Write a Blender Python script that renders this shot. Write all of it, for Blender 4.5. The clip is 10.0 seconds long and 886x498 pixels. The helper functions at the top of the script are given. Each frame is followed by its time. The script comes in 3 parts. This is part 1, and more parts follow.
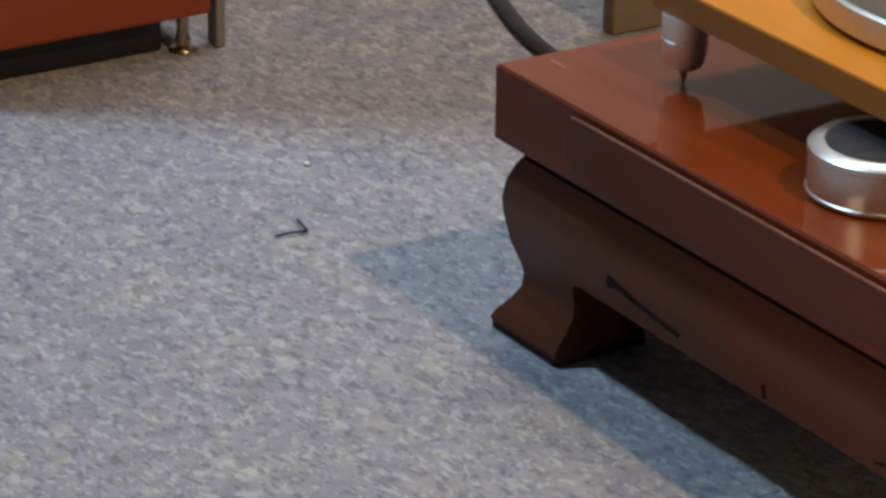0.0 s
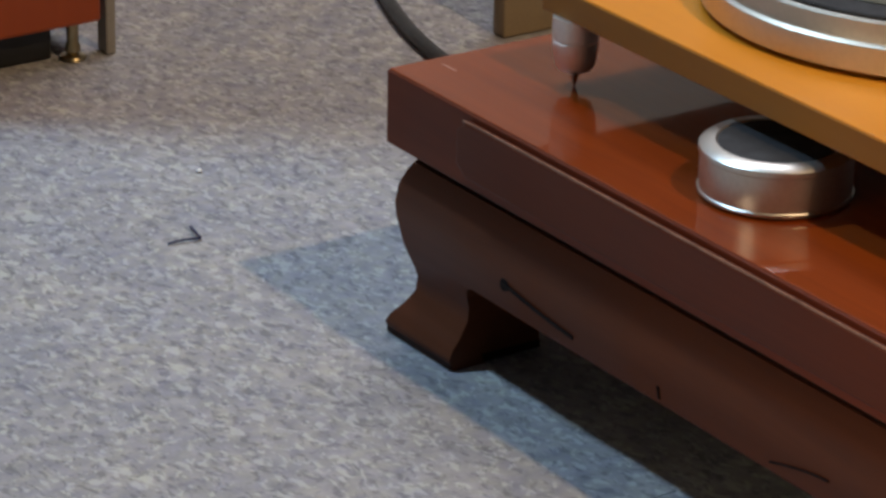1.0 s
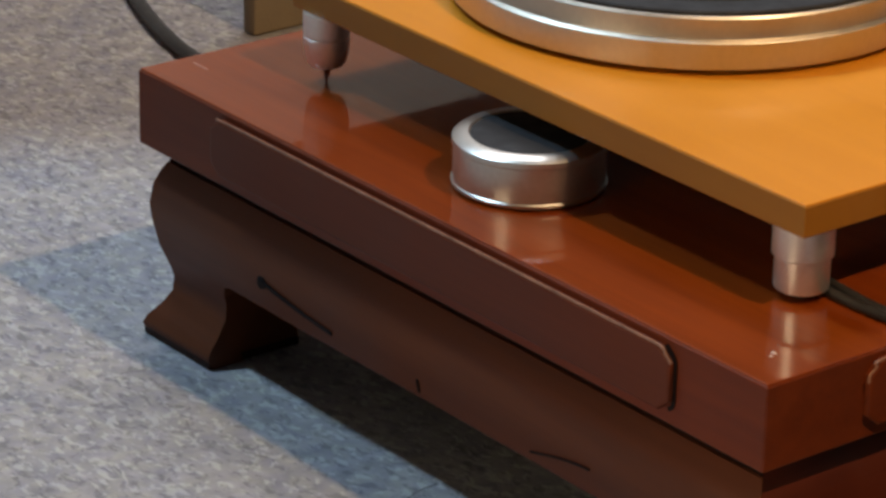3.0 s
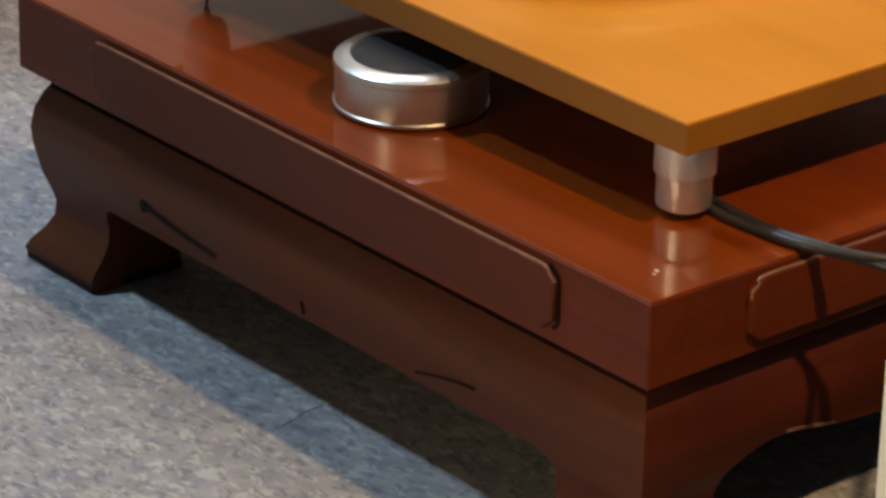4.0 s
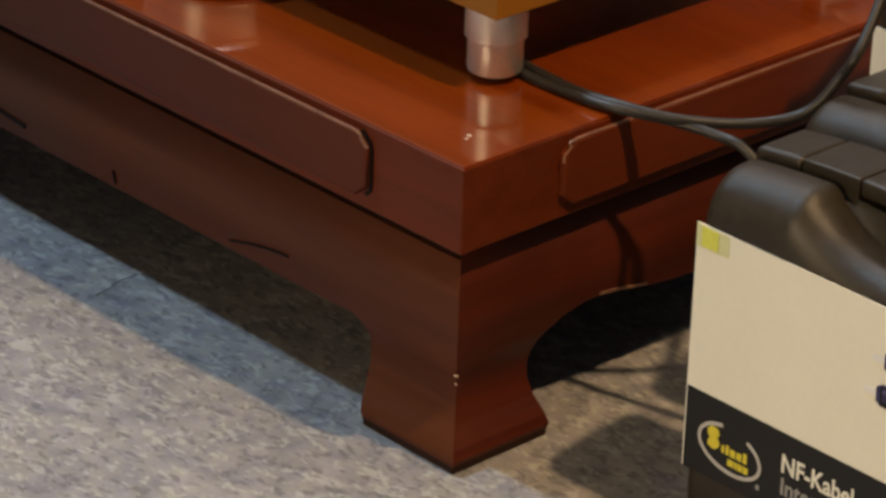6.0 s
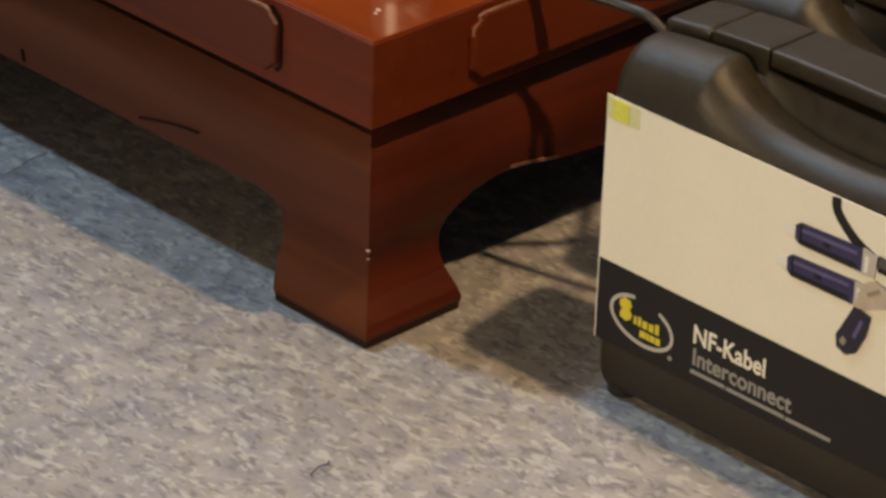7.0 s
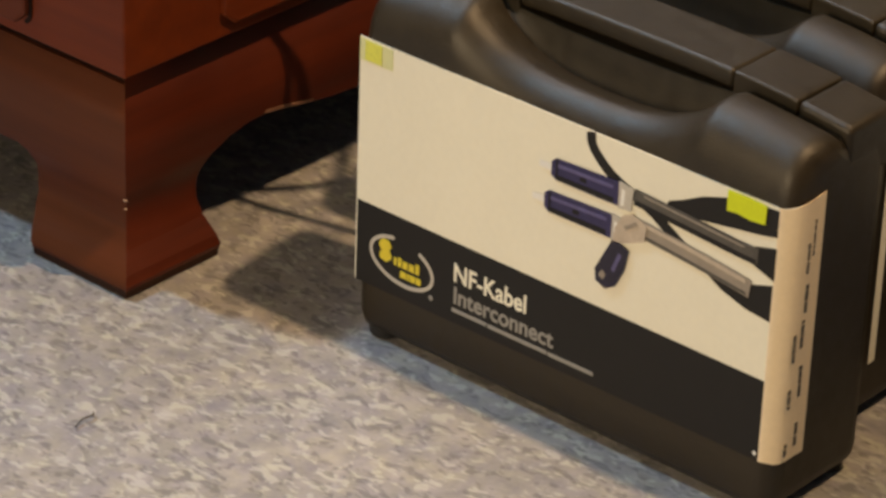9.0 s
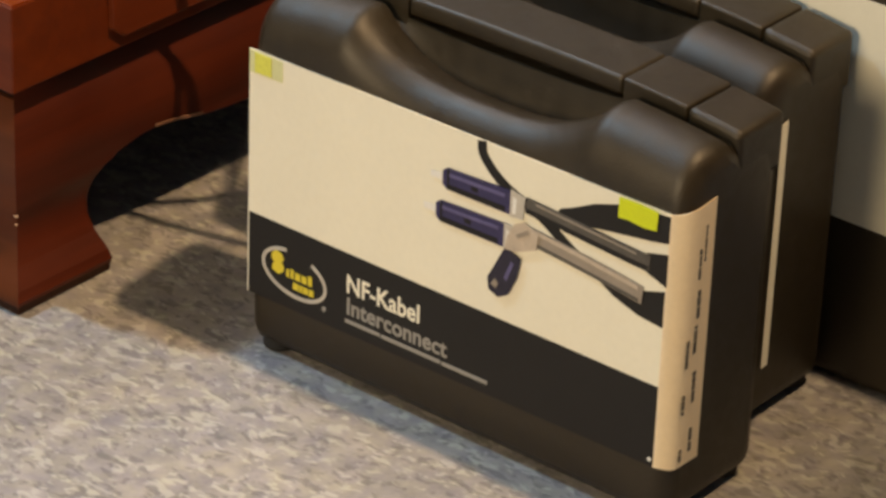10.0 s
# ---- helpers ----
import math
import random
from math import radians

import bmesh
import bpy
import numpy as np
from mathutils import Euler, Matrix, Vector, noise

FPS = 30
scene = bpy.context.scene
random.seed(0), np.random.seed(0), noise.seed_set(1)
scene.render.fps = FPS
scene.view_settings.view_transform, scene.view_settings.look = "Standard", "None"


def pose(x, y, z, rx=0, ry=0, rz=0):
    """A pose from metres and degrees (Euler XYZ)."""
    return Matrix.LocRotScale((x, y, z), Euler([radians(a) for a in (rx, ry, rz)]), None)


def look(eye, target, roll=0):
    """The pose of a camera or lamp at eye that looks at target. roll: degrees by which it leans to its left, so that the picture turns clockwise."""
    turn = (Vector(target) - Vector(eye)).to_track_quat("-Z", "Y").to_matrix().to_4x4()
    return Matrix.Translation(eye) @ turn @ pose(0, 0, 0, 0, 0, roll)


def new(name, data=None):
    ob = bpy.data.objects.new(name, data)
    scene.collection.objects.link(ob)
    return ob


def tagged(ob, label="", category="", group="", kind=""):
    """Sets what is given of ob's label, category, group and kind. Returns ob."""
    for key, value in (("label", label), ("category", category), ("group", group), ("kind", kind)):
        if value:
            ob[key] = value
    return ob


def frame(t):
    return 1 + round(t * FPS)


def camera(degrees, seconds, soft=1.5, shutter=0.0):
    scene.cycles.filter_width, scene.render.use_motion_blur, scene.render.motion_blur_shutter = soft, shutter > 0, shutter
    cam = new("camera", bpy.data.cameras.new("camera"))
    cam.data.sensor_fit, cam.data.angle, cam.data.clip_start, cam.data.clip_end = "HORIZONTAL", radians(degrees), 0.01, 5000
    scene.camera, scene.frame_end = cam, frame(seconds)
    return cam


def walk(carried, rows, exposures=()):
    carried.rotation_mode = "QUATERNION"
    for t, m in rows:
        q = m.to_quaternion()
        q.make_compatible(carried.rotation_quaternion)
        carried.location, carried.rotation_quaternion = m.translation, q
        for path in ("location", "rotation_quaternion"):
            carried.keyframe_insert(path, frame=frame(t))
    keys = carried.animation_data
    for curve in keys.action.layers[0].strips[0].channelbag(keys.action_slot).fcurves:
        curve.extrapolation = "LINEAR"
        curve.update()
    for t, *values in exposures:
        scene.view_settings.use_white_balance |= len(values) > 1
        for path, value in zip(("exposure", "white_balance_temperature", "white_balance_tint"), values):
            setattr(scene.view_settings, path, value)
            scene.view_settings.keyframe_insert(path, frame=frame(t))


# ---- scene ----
cam = camera(14.0, 10.0, soft=3.1)
EYE = (1.1640, -1.1242, 0.9212)
# seconds, then the camera's turn in degrees: it stands still and pans
ROWS = [
    (0.0, 67.10, -0.93, 58.12),
    (0.5, 67.13, -0.88, 57.36),
    (1.0, 67.20, -0.89, 56.27),
    (1.5, 67.31, -0.97, 55.22),
    (2.0, 67.37, -0.97, 54.21),
    (2.5, 67.37, -1.12, 53.26),
    (2.7, 67.43, -1.08, 52.76),
    (3.8, 66.18, -1.22, 50.64),
    (4.0, 65.99, -1.21, 50.19),
    (4.5, 65.50, -1.33, 49.34),
    (5.0, 64.96, -1.31, 48.67),
    (5.2, 64.74, -1.48, 48.33),
    (6.3, 63.37, -1.80, 46.75),
    (6.5, 62.86, -1.83, 46.44),
    (7.0, 62.00, -1.82, 45.62),
    (7.5, 61.57, -1.92, 44.73),
    (8.0, 61.39, -1.80, 43.51),
    (8.5, 61.27, -1.96, 42.48),
    (9.0, 61.24, -1.96, 41.34),
    (9.5, 61.36, -2.02, 40.04),
    (10.0, 61.47, -2.03, 39.43),
]
walk(cam, [(t, pose(*EYE, rx, ry, rz)) for t, rx, ry, rz in ROWS],
     exposures=[(0.0, -0.14, 6500, 10), (2.5, -0.04, 6650, 10), (5.0, -0.10, 7250, 12), (6.5, -0.05, 7350, 12), (8.0, 0.07, 7450, 12), (9.0, 0.12, 7450, 12), (10.0, 0.25, 7450, 11)])

# ---- world and lights ----
world = bpy.data.worlds.new("room_air")
scene.world = world
world.use_nodes = True
world.node_tree.nodes["Background"].inputs[0].default_value = (0.8, 0.85, 1.0, 1)
world.node_tree.nodes["Background"].inputs[1].default_value = 0.004


def lamp(name, kind, energy, colour, m, size=0.1, spread=None, blend=0.5):
    data = bpy.data.lights.new(name, kind)
    data.energy, data.color = energy, colour
    if kind == "AREA":
        data.shape, data.size = "DISK", size
    else:
        data.shadow_soft_size = size
    if kind == "SPOT":
        data.spot_size, data.spot_blend = spread, blend
    ob = new(name, data)
    ob.matrix_world = m
    return ob


WARM_AT, COOL_AT, FILL_AT = (0.99, 0.25, 2.06), (-1.44, -0.56, 2.50), (0.30, -1.75, 0.70)
lamp("ceiling_spot_light", "SPOT", 130.0, (1.0, 0.70, 0.41), look(WARM_AT, (-2.88, 0.10, 0.0)), 0.035, radians(96), 0.20)
# unseen cool source, set overhead to match the loudspeaker's shadow
lamp("window_light", "AREA", 45.0, (0.46, 0.72, 1.0), look(COOL_AT, (-0.89, 0.0, 0.0)), 0.21)
# unseen fill from the front, added to brighten the label and front faces
lamp("front_spot_light", "SPOT", 72.0, (1.0, 0.80, 0.54), look(FILL_AT, (0.30, 0.05, 0.14)), 0.32, radians(32))
# broad overhead fill, unseen, added to lift the far carpet and shadows
lamp("ceiling_panel_light", "AREA", 34.0, (0.85, 0.87, 0.97), look((-1.5, 1.0, 2.52), (-1.4, 0.9, 0.0)), 1.2)


# ---- materials ----
def material(name):
    m = bpy.data.materials.new(name)
    m.use_nodes = True
    nt = m.node_tree
    return m, nt, nt.nodes["Principled BSDF"], nt.links


def plain(name, colour, rough=0.5, metal=0.0, grain=0.06, scale=60.0, bump=0.0, coat=0.0, spec=0.5):
    """A surface with two scales of slight variation in colour and gloss."""
    m, nt, b, links = material(name)
    tc = nt.nodes.new("ShaderNodeTexCoord")
    n1, n2 = nt.nodes.new("ShaderNodeTexNoise"), nt.nodes.new("ShaderNodeTexNoise")
    n1.inputs["Scale"].default_value, n1.inputs["Detail"].default_value = scale, 6
    n2.inputs["Scale"].default_value, n2.inputs["Detail"].default_value = scale * 9, 3
    mix = nt.nodes.new("ShaderNodeMath")
    mix.operation = "ADD"
    ramp = nt.nodes.new("ShaderNodeMapRange")
    ramp.inputs["From Min"].default_value, ramp.inputs["From Max"].default_value = 0.7, 1.3
    ramp.inputs["To Min"].default_value, ramp.inputs["To Max"].default_value = 1 - grain, 1 + grain
    hue = nt.nodes.new("ShaderNodeHueSaturation")
    hue.inputs["Color"].default_value = (*colour, 1)
    for n in (n1, n2):
        links.new(tc.outputs["Object"], n.inputs["Vector"])
    links.new(n1.outputs["Fac"], mix.inputs[0])
    links.new(n2.outputs["Fac"], mix.inputs[1])
    links.new(mix.outputs[0], ramp.inputs["Value"])
    links.new(ramp.outputs["Result"], hue.inputs["Value"])
    links.new(hue.outputs["Color"], b.inputs["Base Color"])
    rr = nt.nodes.new("ShaderNodeMapRange")
    rr.inputs["From Min"].default_value, rr.inputs["From Max"].default_value = 0.3, 0.7
    rr.inputs["To Min"].default_value, rr.inputs["To Max"].default_value = rough * 0.85, min(1, rough * 1.15)
    links.new(n1.outputs["Fac"], rr.inputs["Value"])
    links.new(rr.outputs["Result"], b.inputs["Roughness"])
    b.inputs["Metallic"].default_value = metal
    b.inputs["Coat Weight"].default_value = coat
    b.inputs["Specular IOR Level"].default_value = spec
    if bump:
        bp = nt.nodes.new("ShaderNodeBump")
        bp.inputs["Strength"].default_value, bp.inputs["Distance"].default_value = bump, 0.0005
        links.new(n2.outputs["Fac"], bp.inputs["Height"])
        links.new(bp.outputs["Normal"], b.inputs["Normal"])
    return m


def wood(name, dark, light, along, rough, coat, fine=1.0, contrast=1.0, bump=0.05, spec=0.22, gloss=1.5):
    """Straight-grained wood; along: the axis of the grain."""
    m, nt, b, links = material(name)
    tc, mp = nt.nodes.new("ShaderNodeTexCoord"), nt.nodes.new("ShaderNodeMapping")
    s = [55.0 * fine] * 3
    s["xyz".index(along)] = 2.6
    mp.inputs["Scale"].default_value = s
    links.new(tc.outputs["Object"], mp.inputs["Vector"])
    n1, n2, n3 = (nt.nodes.new("ShaderNodeTexNoise") for _ in range(3))
    n1.inputs["Scale"].default_value, n1.inputs["Detail"].default_value, n1.inputs["Distortion"].default_value = 1.0, 5, 0.6
    n2.inputs["Scale"].default_value, n2.inputs["Detail"].default_value = 5.0, 3
    n3.inputs["Scale"].default_value, n3.inputs["Detail"].default_value = 9.0, 5
    links.new(mp.outputs["Vector"], n1.inputs["Vector"])
    links.new(mp.outputs["Vector"], n2.inputs["Vector"])
    links.new(tc.outputs["Object"], n3.inputs["Vector"])
    add = nt.nodes.new("ShaderNodeMath")
    add.operation = "MULTIPLY_ADD"
    add.inputs[1].default_value = 0.35
    links.new(n2.outputs["Fac"], add.inputs[0])
    links.new(n1.outputs["Fac"], add.inputs[2])
    add2 = nt.nodes.new("ShaderNodeMath")
    add2.operation = "MULTIPLY_ADD"
    add2.inputs[1].default_value = 0.9
    links.new(n3.outputs["Fac"], add2.inputs[0])
    links.new(add.outputs[0], add2.inputs[2])
    ramp = nt.nodes.new("ShaderNodeValToRGB")
    mid, w = 1.12, 0.26 / contrast
    ramp.color_ramp.elements[0].position, ramp.color_ramp.elements[1].position = max(0, (mid - w) * 0.5), min(1, (mid + w) * 0.5)
    ramp.color_ramp.elements[0].color, ramp.color_ramp.elements[1].color = (*dark, 1), (*light, 1)
    half = nt.nodes.new("ShaderNodeMath")
    half.operation = "MULTIPLY"
    half.inputs[1].default_value = 0.5
    links.new(add2.outputs[0], half.inputs[0])
    links.new(half.outputs[0], ramp.inputs["Fac"])
    links.new(ramp.outputs["Color"], b.inputs["Base Color"])
    rr = nt.nodes.new("ShaderNodeMapRange")
    rr.inputs["From Min"].default_value, rr.inputs["From Max"].default_value = 0.3, 0.7
    rr.inputs["To Min"].default_value, rr.inputs["To Max"].default_value = rough * 0.8, rough * 1.25
    links.new(n3.outputs["Fac"], rr.inputs["Value"])
    links.new(rr.outputs["Result"], b.inputs["Roughness"])
    b.inputs["Coat Weight"].default_value, b.inputs["Coat Roughness"].default_value, b.inputs["Coat IOR"].default_value = coat, 0.06, gloss
    b.inputs["Specular IOR Level"].default_value = spec
    bp = nt.nodes.new("ShaderNodeBump")
    bp.inputs["Strength"].default_value, bp.inputs["Distance"].default_value = bump, 0.0005
    links.new(n1.outputs["Fac"], bp.inputs["Height"])
    links.new(bp.outputs["Normal"], b.inputs["Normal"])
    return m


def carpet_material():
    """Grey needle-felt: pale and dark matted fibres with broad, faint tints."""
    m, nt, b, links = material("carpet_felt")
    tc = nt.nodes.new("ShaderNodeTexCoord")
    warp = nt.nodes.new("ShaderNodeTexNoise")
    warp.inputs["Scale"].default_value, warp.inputs["Detail"].default_value = 55, 2
    vm = nt.nodes.new("ShaderNodeVectorMath")
    vm.operation = "MULTIPLY_ADD"
    vm.inputs[1].default_value = (0.010, 0.010, 0.0)
    links.new(tc.outputs["Object"], warp.inputs["Vector"])
    links.new(warp.outputs["Color"], vm.inputs[0])
    links.new(tc.outputs["Object"], vm.inputs[2])
    def fleck(k, turn, stretch, scale, lo, hi):
        mp = nt.nodes.new("ShaderNodeMapping")
        mp.inputs["Scale"].default_value = (1, stretch, 1)
        mp.inputs["Rotation"].default_value = (0, 0, turn)
        mp.inputs["Location"].default_value = (k * 3.1, k * 1.7, k * 0.9)
        n, r = nt.nodes.new("ShaderNodeTexNoise"), nt.nodes.new("ShaderNodeMapRange")
        n.inputs["Scale"].default_value, n.inputs["Detail"].default_value, n.inputs["Roughness"].default_value = scale, 2, 0.5
        r.interpolation_type = "SMOOTHSTEP"
        r.inputs["From Min"].default_value, r.inputs["From Max"].default_value = lo, hi
        links.new(vm.outputs[0], mp.inputs["Vector"])
        links.new(mp.outputs["Vector"], n.inputs["Vector"])
        links.new(n.outputs["Fac"], r.inputs["Value"])
        return r.outputs["Result"]

    def most(sockets):
        got = sockets[0]
        for q in sockets[1:]:
            m2 = nt.nodes.new("ShaderNodeMath")
            m2.operation = "MAXIMUM"
            links.new(got, m2.inputs[0])
            links.new(q, m2.inputs[1])
            got = m2.outputs[0]
        return got

    pale = most([fleck(1, 0.35, 2.0, 74, 0.58, 0.67), fleck(2, 1.45, 1.9, 90, 0.59, 0.68), fleck(3, 2.55, 1.9, 66, 0.59, 0.68)])
    dim = most([fleck(4, 0.9, 2.0, 82, 0.58, 0.68), fleck(5, 2.1, 1.9, 72, 0.59, 0.69), fleck(6, 2.95, 1.8, 95, 0.59, 0.69)])
    mid, fine = nt.nodes.new("ShaderNodeTexNoise"), nt.nodes.new("ShaderNodeTexNoise")
    mid.inputs["Scale"].default_value, mid.inputs["Detail"].default_value = 60, 4
    fine.inputs["Scale"].default_value, fine.inputs["Detail"].default_value = 300, 3
    for n in (mid, fine):
        links.new(tc.outputs["Object"], n.inputs["Vector"])
    both = nt.nodes.new("ShaderNodeMath")
    both.operation = "MULTIPLY_ADD"
    both.inputs[1].default_value = 0.26
    links.new(fine.outputs["Fac"], both.inputs[0])
    links.new(mid.outputs["Fac"], both.inputs[2])
    ramp = nt.nodes.new("ShaderNodeValToRGB")
    e = ramp.color_ramp.elements
    e[0].position, e[0].color = 0.43, (0.238, 0.238, 0.254, 1)
    e[1].position, e[1].color = 0.83, (0.375, 0.366, 0.358, 1)
    links.new(both.outputs[0], ramp.inputs["Fac"])

    def blend(socket, fac, weight, colour):
        w = nt.nodes.new("ShaderNodeMath")
        w.operation = "MULTIPLY"
        w.inputs[1].default_value = weight
        links.new(fac, w.inputs[0])
        x = nt.nodes.new("ShaderNodeMix")
        x.data_type = "RGBA"
        x.inputs["B"].default_value = (*colour, 1)
        links.new(w.outputs[0], x.inputs["Factor"])
        links.new(socket, x.inputs["A"])
        return x.outputs["Result"]

    mul_out = blend(blend(ramp.outputs["Color"], pale, 0.66, (0.48, 0.488, 0.462)), dim, 0.60, (0.150, 0.150, 0.160))
    a = nt.nodes.new("ShaderNodeMath")
    a.operation = "SUBTRACT"
    links.new(pale, a.inputs[0])
    links.new(dim, a.inputs[1])
    broad = nt.nodes.new("ShaderNodeTexNoise")
    broad.inputs["Scale"].default_value, broad.inputs["Detail"].default_value = 16, 5
    links.new(tc.outputs["Object"], broad.inputs["Vector"])
    tint = nt.nodes.new("ShaderNodeValToRGB")
    tint.color_ramp.elements[0].position, tint.color_ramp.elements[0].color = 0.3, (0.86, 0.87, 0.92, 1)
    tint.color_ramp.elements[1].position, tint.color_ramp.elements[1].color = 0.7, (1.06, 1.03, 0.98, 1)
    links.new(broad.outputs["Fac"], tint.inputs["Fac"])
    mul2 = nt.nodes.new("ShaderNodeMix")
    mul2.data_type, mul2.blend_type = "RGBA", "MULTIPLY"
    mul2.inputs["Factor"].default_value = 1
    links.new(mul_out, mul2.inputs["A"])
    links.new(tint.outputs["Color"], mul2.inputs["B"])
    # dyed fibres: straw-coloured and violet ones among the grey
    dye, dyes = nt.nodes.new("ShaderNodeTexNoise"), nt.nodes.new("ShaderNodeValToRGB")
    dye.inputs["Scale"].default_value, dye.inputs["Detail"].default_value = 95, 2
    links.new(vm.outputs[0], dye.inputs["Vector"])
    dyes.color_ramp.elements[0].position, dyes.color_ramp.elements[0].color = 0.34, (0.99, 0.98, 1.04, 1)
    dyes.color_ramp.elements[1].position, dyes.color_ramp.elements[1].color = 0.66, (1.02, 1.015, 0.95, 1)
    links.new(dye.outputs["Fac"], dyes.inputs["Fac"])
    mul3 = nt.nodes.new("ShaderNodeMix")
    mul3.data_type, mul3.blend_type = "RGBA", "MULTIPLY"
    mul3.inputs["Factor"].default_value = 1
    links.new(mul2.outputs["Result"], mul3.inputs["A"])
    links.new(dyes.outputs["Color"], mul3.inputs["B"])
    links.new(mul3.outputs["Result"], b.inputs["Base Color"])
    b.inputs["Roughness"].default_value = 0.95
    b.inputs["Specular IOR Level"].default_value = 0.15
    bp = nt.nodes.new("ShaderNodeBump")
    bp.inputs["Strength"].default_value, bp.inputs["Distance"].default_value = 0.30, 0.0008
    links.new(a.outputs[0], bp.inputs["Height"])
    links.new(bp.outputs["Normal"], b.inputs["Normal"])
    return m


CARPET = carpet_material()
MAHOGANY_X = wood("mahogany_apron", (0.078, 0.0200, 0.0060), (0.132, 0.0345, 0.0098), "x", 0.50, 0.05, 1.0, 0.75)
# top and edge are one wood; the top is coloured as if more lit
MAHOGANY_TOP_LIT = wood("mahogany_top_lit", (0.142, 0.0215, 0.0013), (0.255, 0.0425, 0.0021), "x", 0.50, 1.0, 1.0, 0.6, 0.01, 0.06, 1.75)
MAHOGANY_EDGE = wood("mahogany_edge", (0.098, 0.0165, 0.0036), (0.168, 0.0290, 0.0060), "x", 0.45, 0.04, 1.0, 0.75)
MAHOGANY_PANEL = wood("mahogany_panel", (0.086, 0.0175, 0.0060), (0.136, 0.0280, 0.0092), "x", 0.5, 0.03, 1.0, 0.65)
# apron wood again, darker: the faces' difference in light is put into colour
MAHOGANY_SIDE_DIM = wood("mahogany_side_dim", (0.050, 0.0085, 0.0035), (0.110, 0.0190, 0.0065), "x", 0.46, 0.05, 1.0, 0.8)
# pale tan covers both the wear and the highlight along edges
WORN_LIT = plain("worn_mahogany_edge_lit", (0.30, 0.15, 0.095), 0.35, 0, 0.5, 90)
CHIP = plain("pale_chip", (0.55, 0.42, 0.34), 0.6)
SCUFF = plain("pale_scuff", (0.34, 0.16, 0.11), 0.5)
TOE_SHADE = plain("dark_toe_shade", (0.026, 0.010, 0.0055), 0.6, 0, 0.2, 60, 0, 0, 0.2)
# near-black for recesses: stain and shade in one colour
GROOVE = plain("groove_stain_and_shade", (0.006, 0.003, 0.0025), 0.7, 0, 0.1, 60, 0, 0, 0.2)
# same honey wood, darkened so the plinth's edges look shaded
HONEY_EDGE_SHADED = wood("honey_edge_shaded", (0.29, 0.105, 0.011), (0.38, 0.150, 0.018), "x", 0.42, 0.1, 0.6, 0.45, 0.02)
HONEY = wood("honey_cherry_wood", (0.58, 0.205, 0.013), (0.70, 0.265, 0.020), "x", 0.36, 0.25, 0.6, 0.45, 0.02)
SPEAKER_WOOD = wood("red_cherry_veneer", (0.27, 0.048, 0.010), (0.34, 0.066, 0.014), "z", 0.35, 0.3, 1.0, 0.5)
CHROME = plain("polished_chrome", (0.84, 0.81, 0.76), 0.24, 1.0, 0.05, 40)
FOOT_METAL = plain("pale_turned_metal", (0.86, 0.83, 0.77), 0.42, 1.0, 0.05, 40)
SATIN = plain("satin_metal", (0.62, 0.59, 0.53), 0.38, 1.0, 0.06, 40)
ALU = plain("turned_aluminium", (0.66, 0.59, 0.49), 0.46, 1.0, 0.05, 30)
RUBBER = plain("black_rubber", (0.014, 0.014, 0.015), 0.75, 0, 0.2, 80)
ACRYLIC = plain("smoky_platter_top", (0.10, 0.105, 0.085), 0.12, 0, 0.05, 20)
CASE_PLASTIC = plain("moulded_black_plastic", (0.0225, 0.0162, 0.0076), 0.44, 0, 0.20, 120, 0.5, 0.0, 0.50)
CABLE = plain("dark_cable_sheath", (0.022, 0.020, 0.018), 0.45, 0, 0.15, 150, 0.2)
PAPER = plain("white_label_paper", (0.84, 0.815, 0.69), 0.5, 0, 0.02, 30)
CREAM = plain("cream_sticker_paper", (0.84, 0.70, 0.50), 0.55, 0, 0.04, 40)
PRINT_BLACK = plain("black_print", (0.0130, 0.0125, 0.0125), 0.5, 0, 0.06, 40, 0, 0, 0.3)
PRINT_GREY = plain("grey_print", (0.30, 0.29, 0.27), 0.5)
GREY_LIGHT = plain("light_grey_print", (0.52, 0.49, 0.44), 0.45)
PRINT_DGREY = plain("dark_grey_print", (0.085, 0.078, 0.070), 0.5, 0, 0.25, 150)
PRINT_TAUPE = plain("taupe_print", (0.30, 0.26, 0.22), 0.5, 0, 0.12, 120)
PRINT_BEIGE = plain("beige_print", (0.52, 0.44, 0.36), 0.5, 0, 0.15, 150)
PRINT_NAVY = plain("navy_print", (0.030, 0.026, 0.095), 0.4, 0, 0.25, 150)
PRINT_INK = plain("ink_blue_print", (0.016, 0.014, 0.034), 0.4, 0, 0.3, 150)
PRINT_NAVY_HI = plain("violet_print", (0.11, 0.10, 0.24), 0.4, 0, 0.2, 150)
PRINT_YELLOW = plain("yellow_print", (0.72, 0.60, 0.05), 0.5)
NEON = plain("neon_yellow_sticker", (0.62, 0.72, 0.02), 0.6, 0, 0.05)
NEON_SOFT = plain("lime_sticker_core", (0.68, 0.70, 0.12), 0.6, 0, 0.12, 90)
NEON_PALE = plain("faded_lime_sticker", (0.66, 0.68, 0.38), 0.6, 0, 0.05)
GOLD = plain("brass", (0.42, 0.34, 0.20), 0.34, 1.0)
BLACK_BASE = plain("black_lacquer", (0.012, 0.012, 0.012), 0.4)
BEIGE = plain("beige_board", (0.26, 0.19, 0.11), 0.7, 0, 0.1)
GREYBOARD = plain("grey_beige_board", (0.26, 0.24, 0.21), 0.7, 0, 0.1)
WALL = plain("painted_wall", (0.46, 0.43, 0.39), 0.8, 0, 0.03, 4, 0.1)
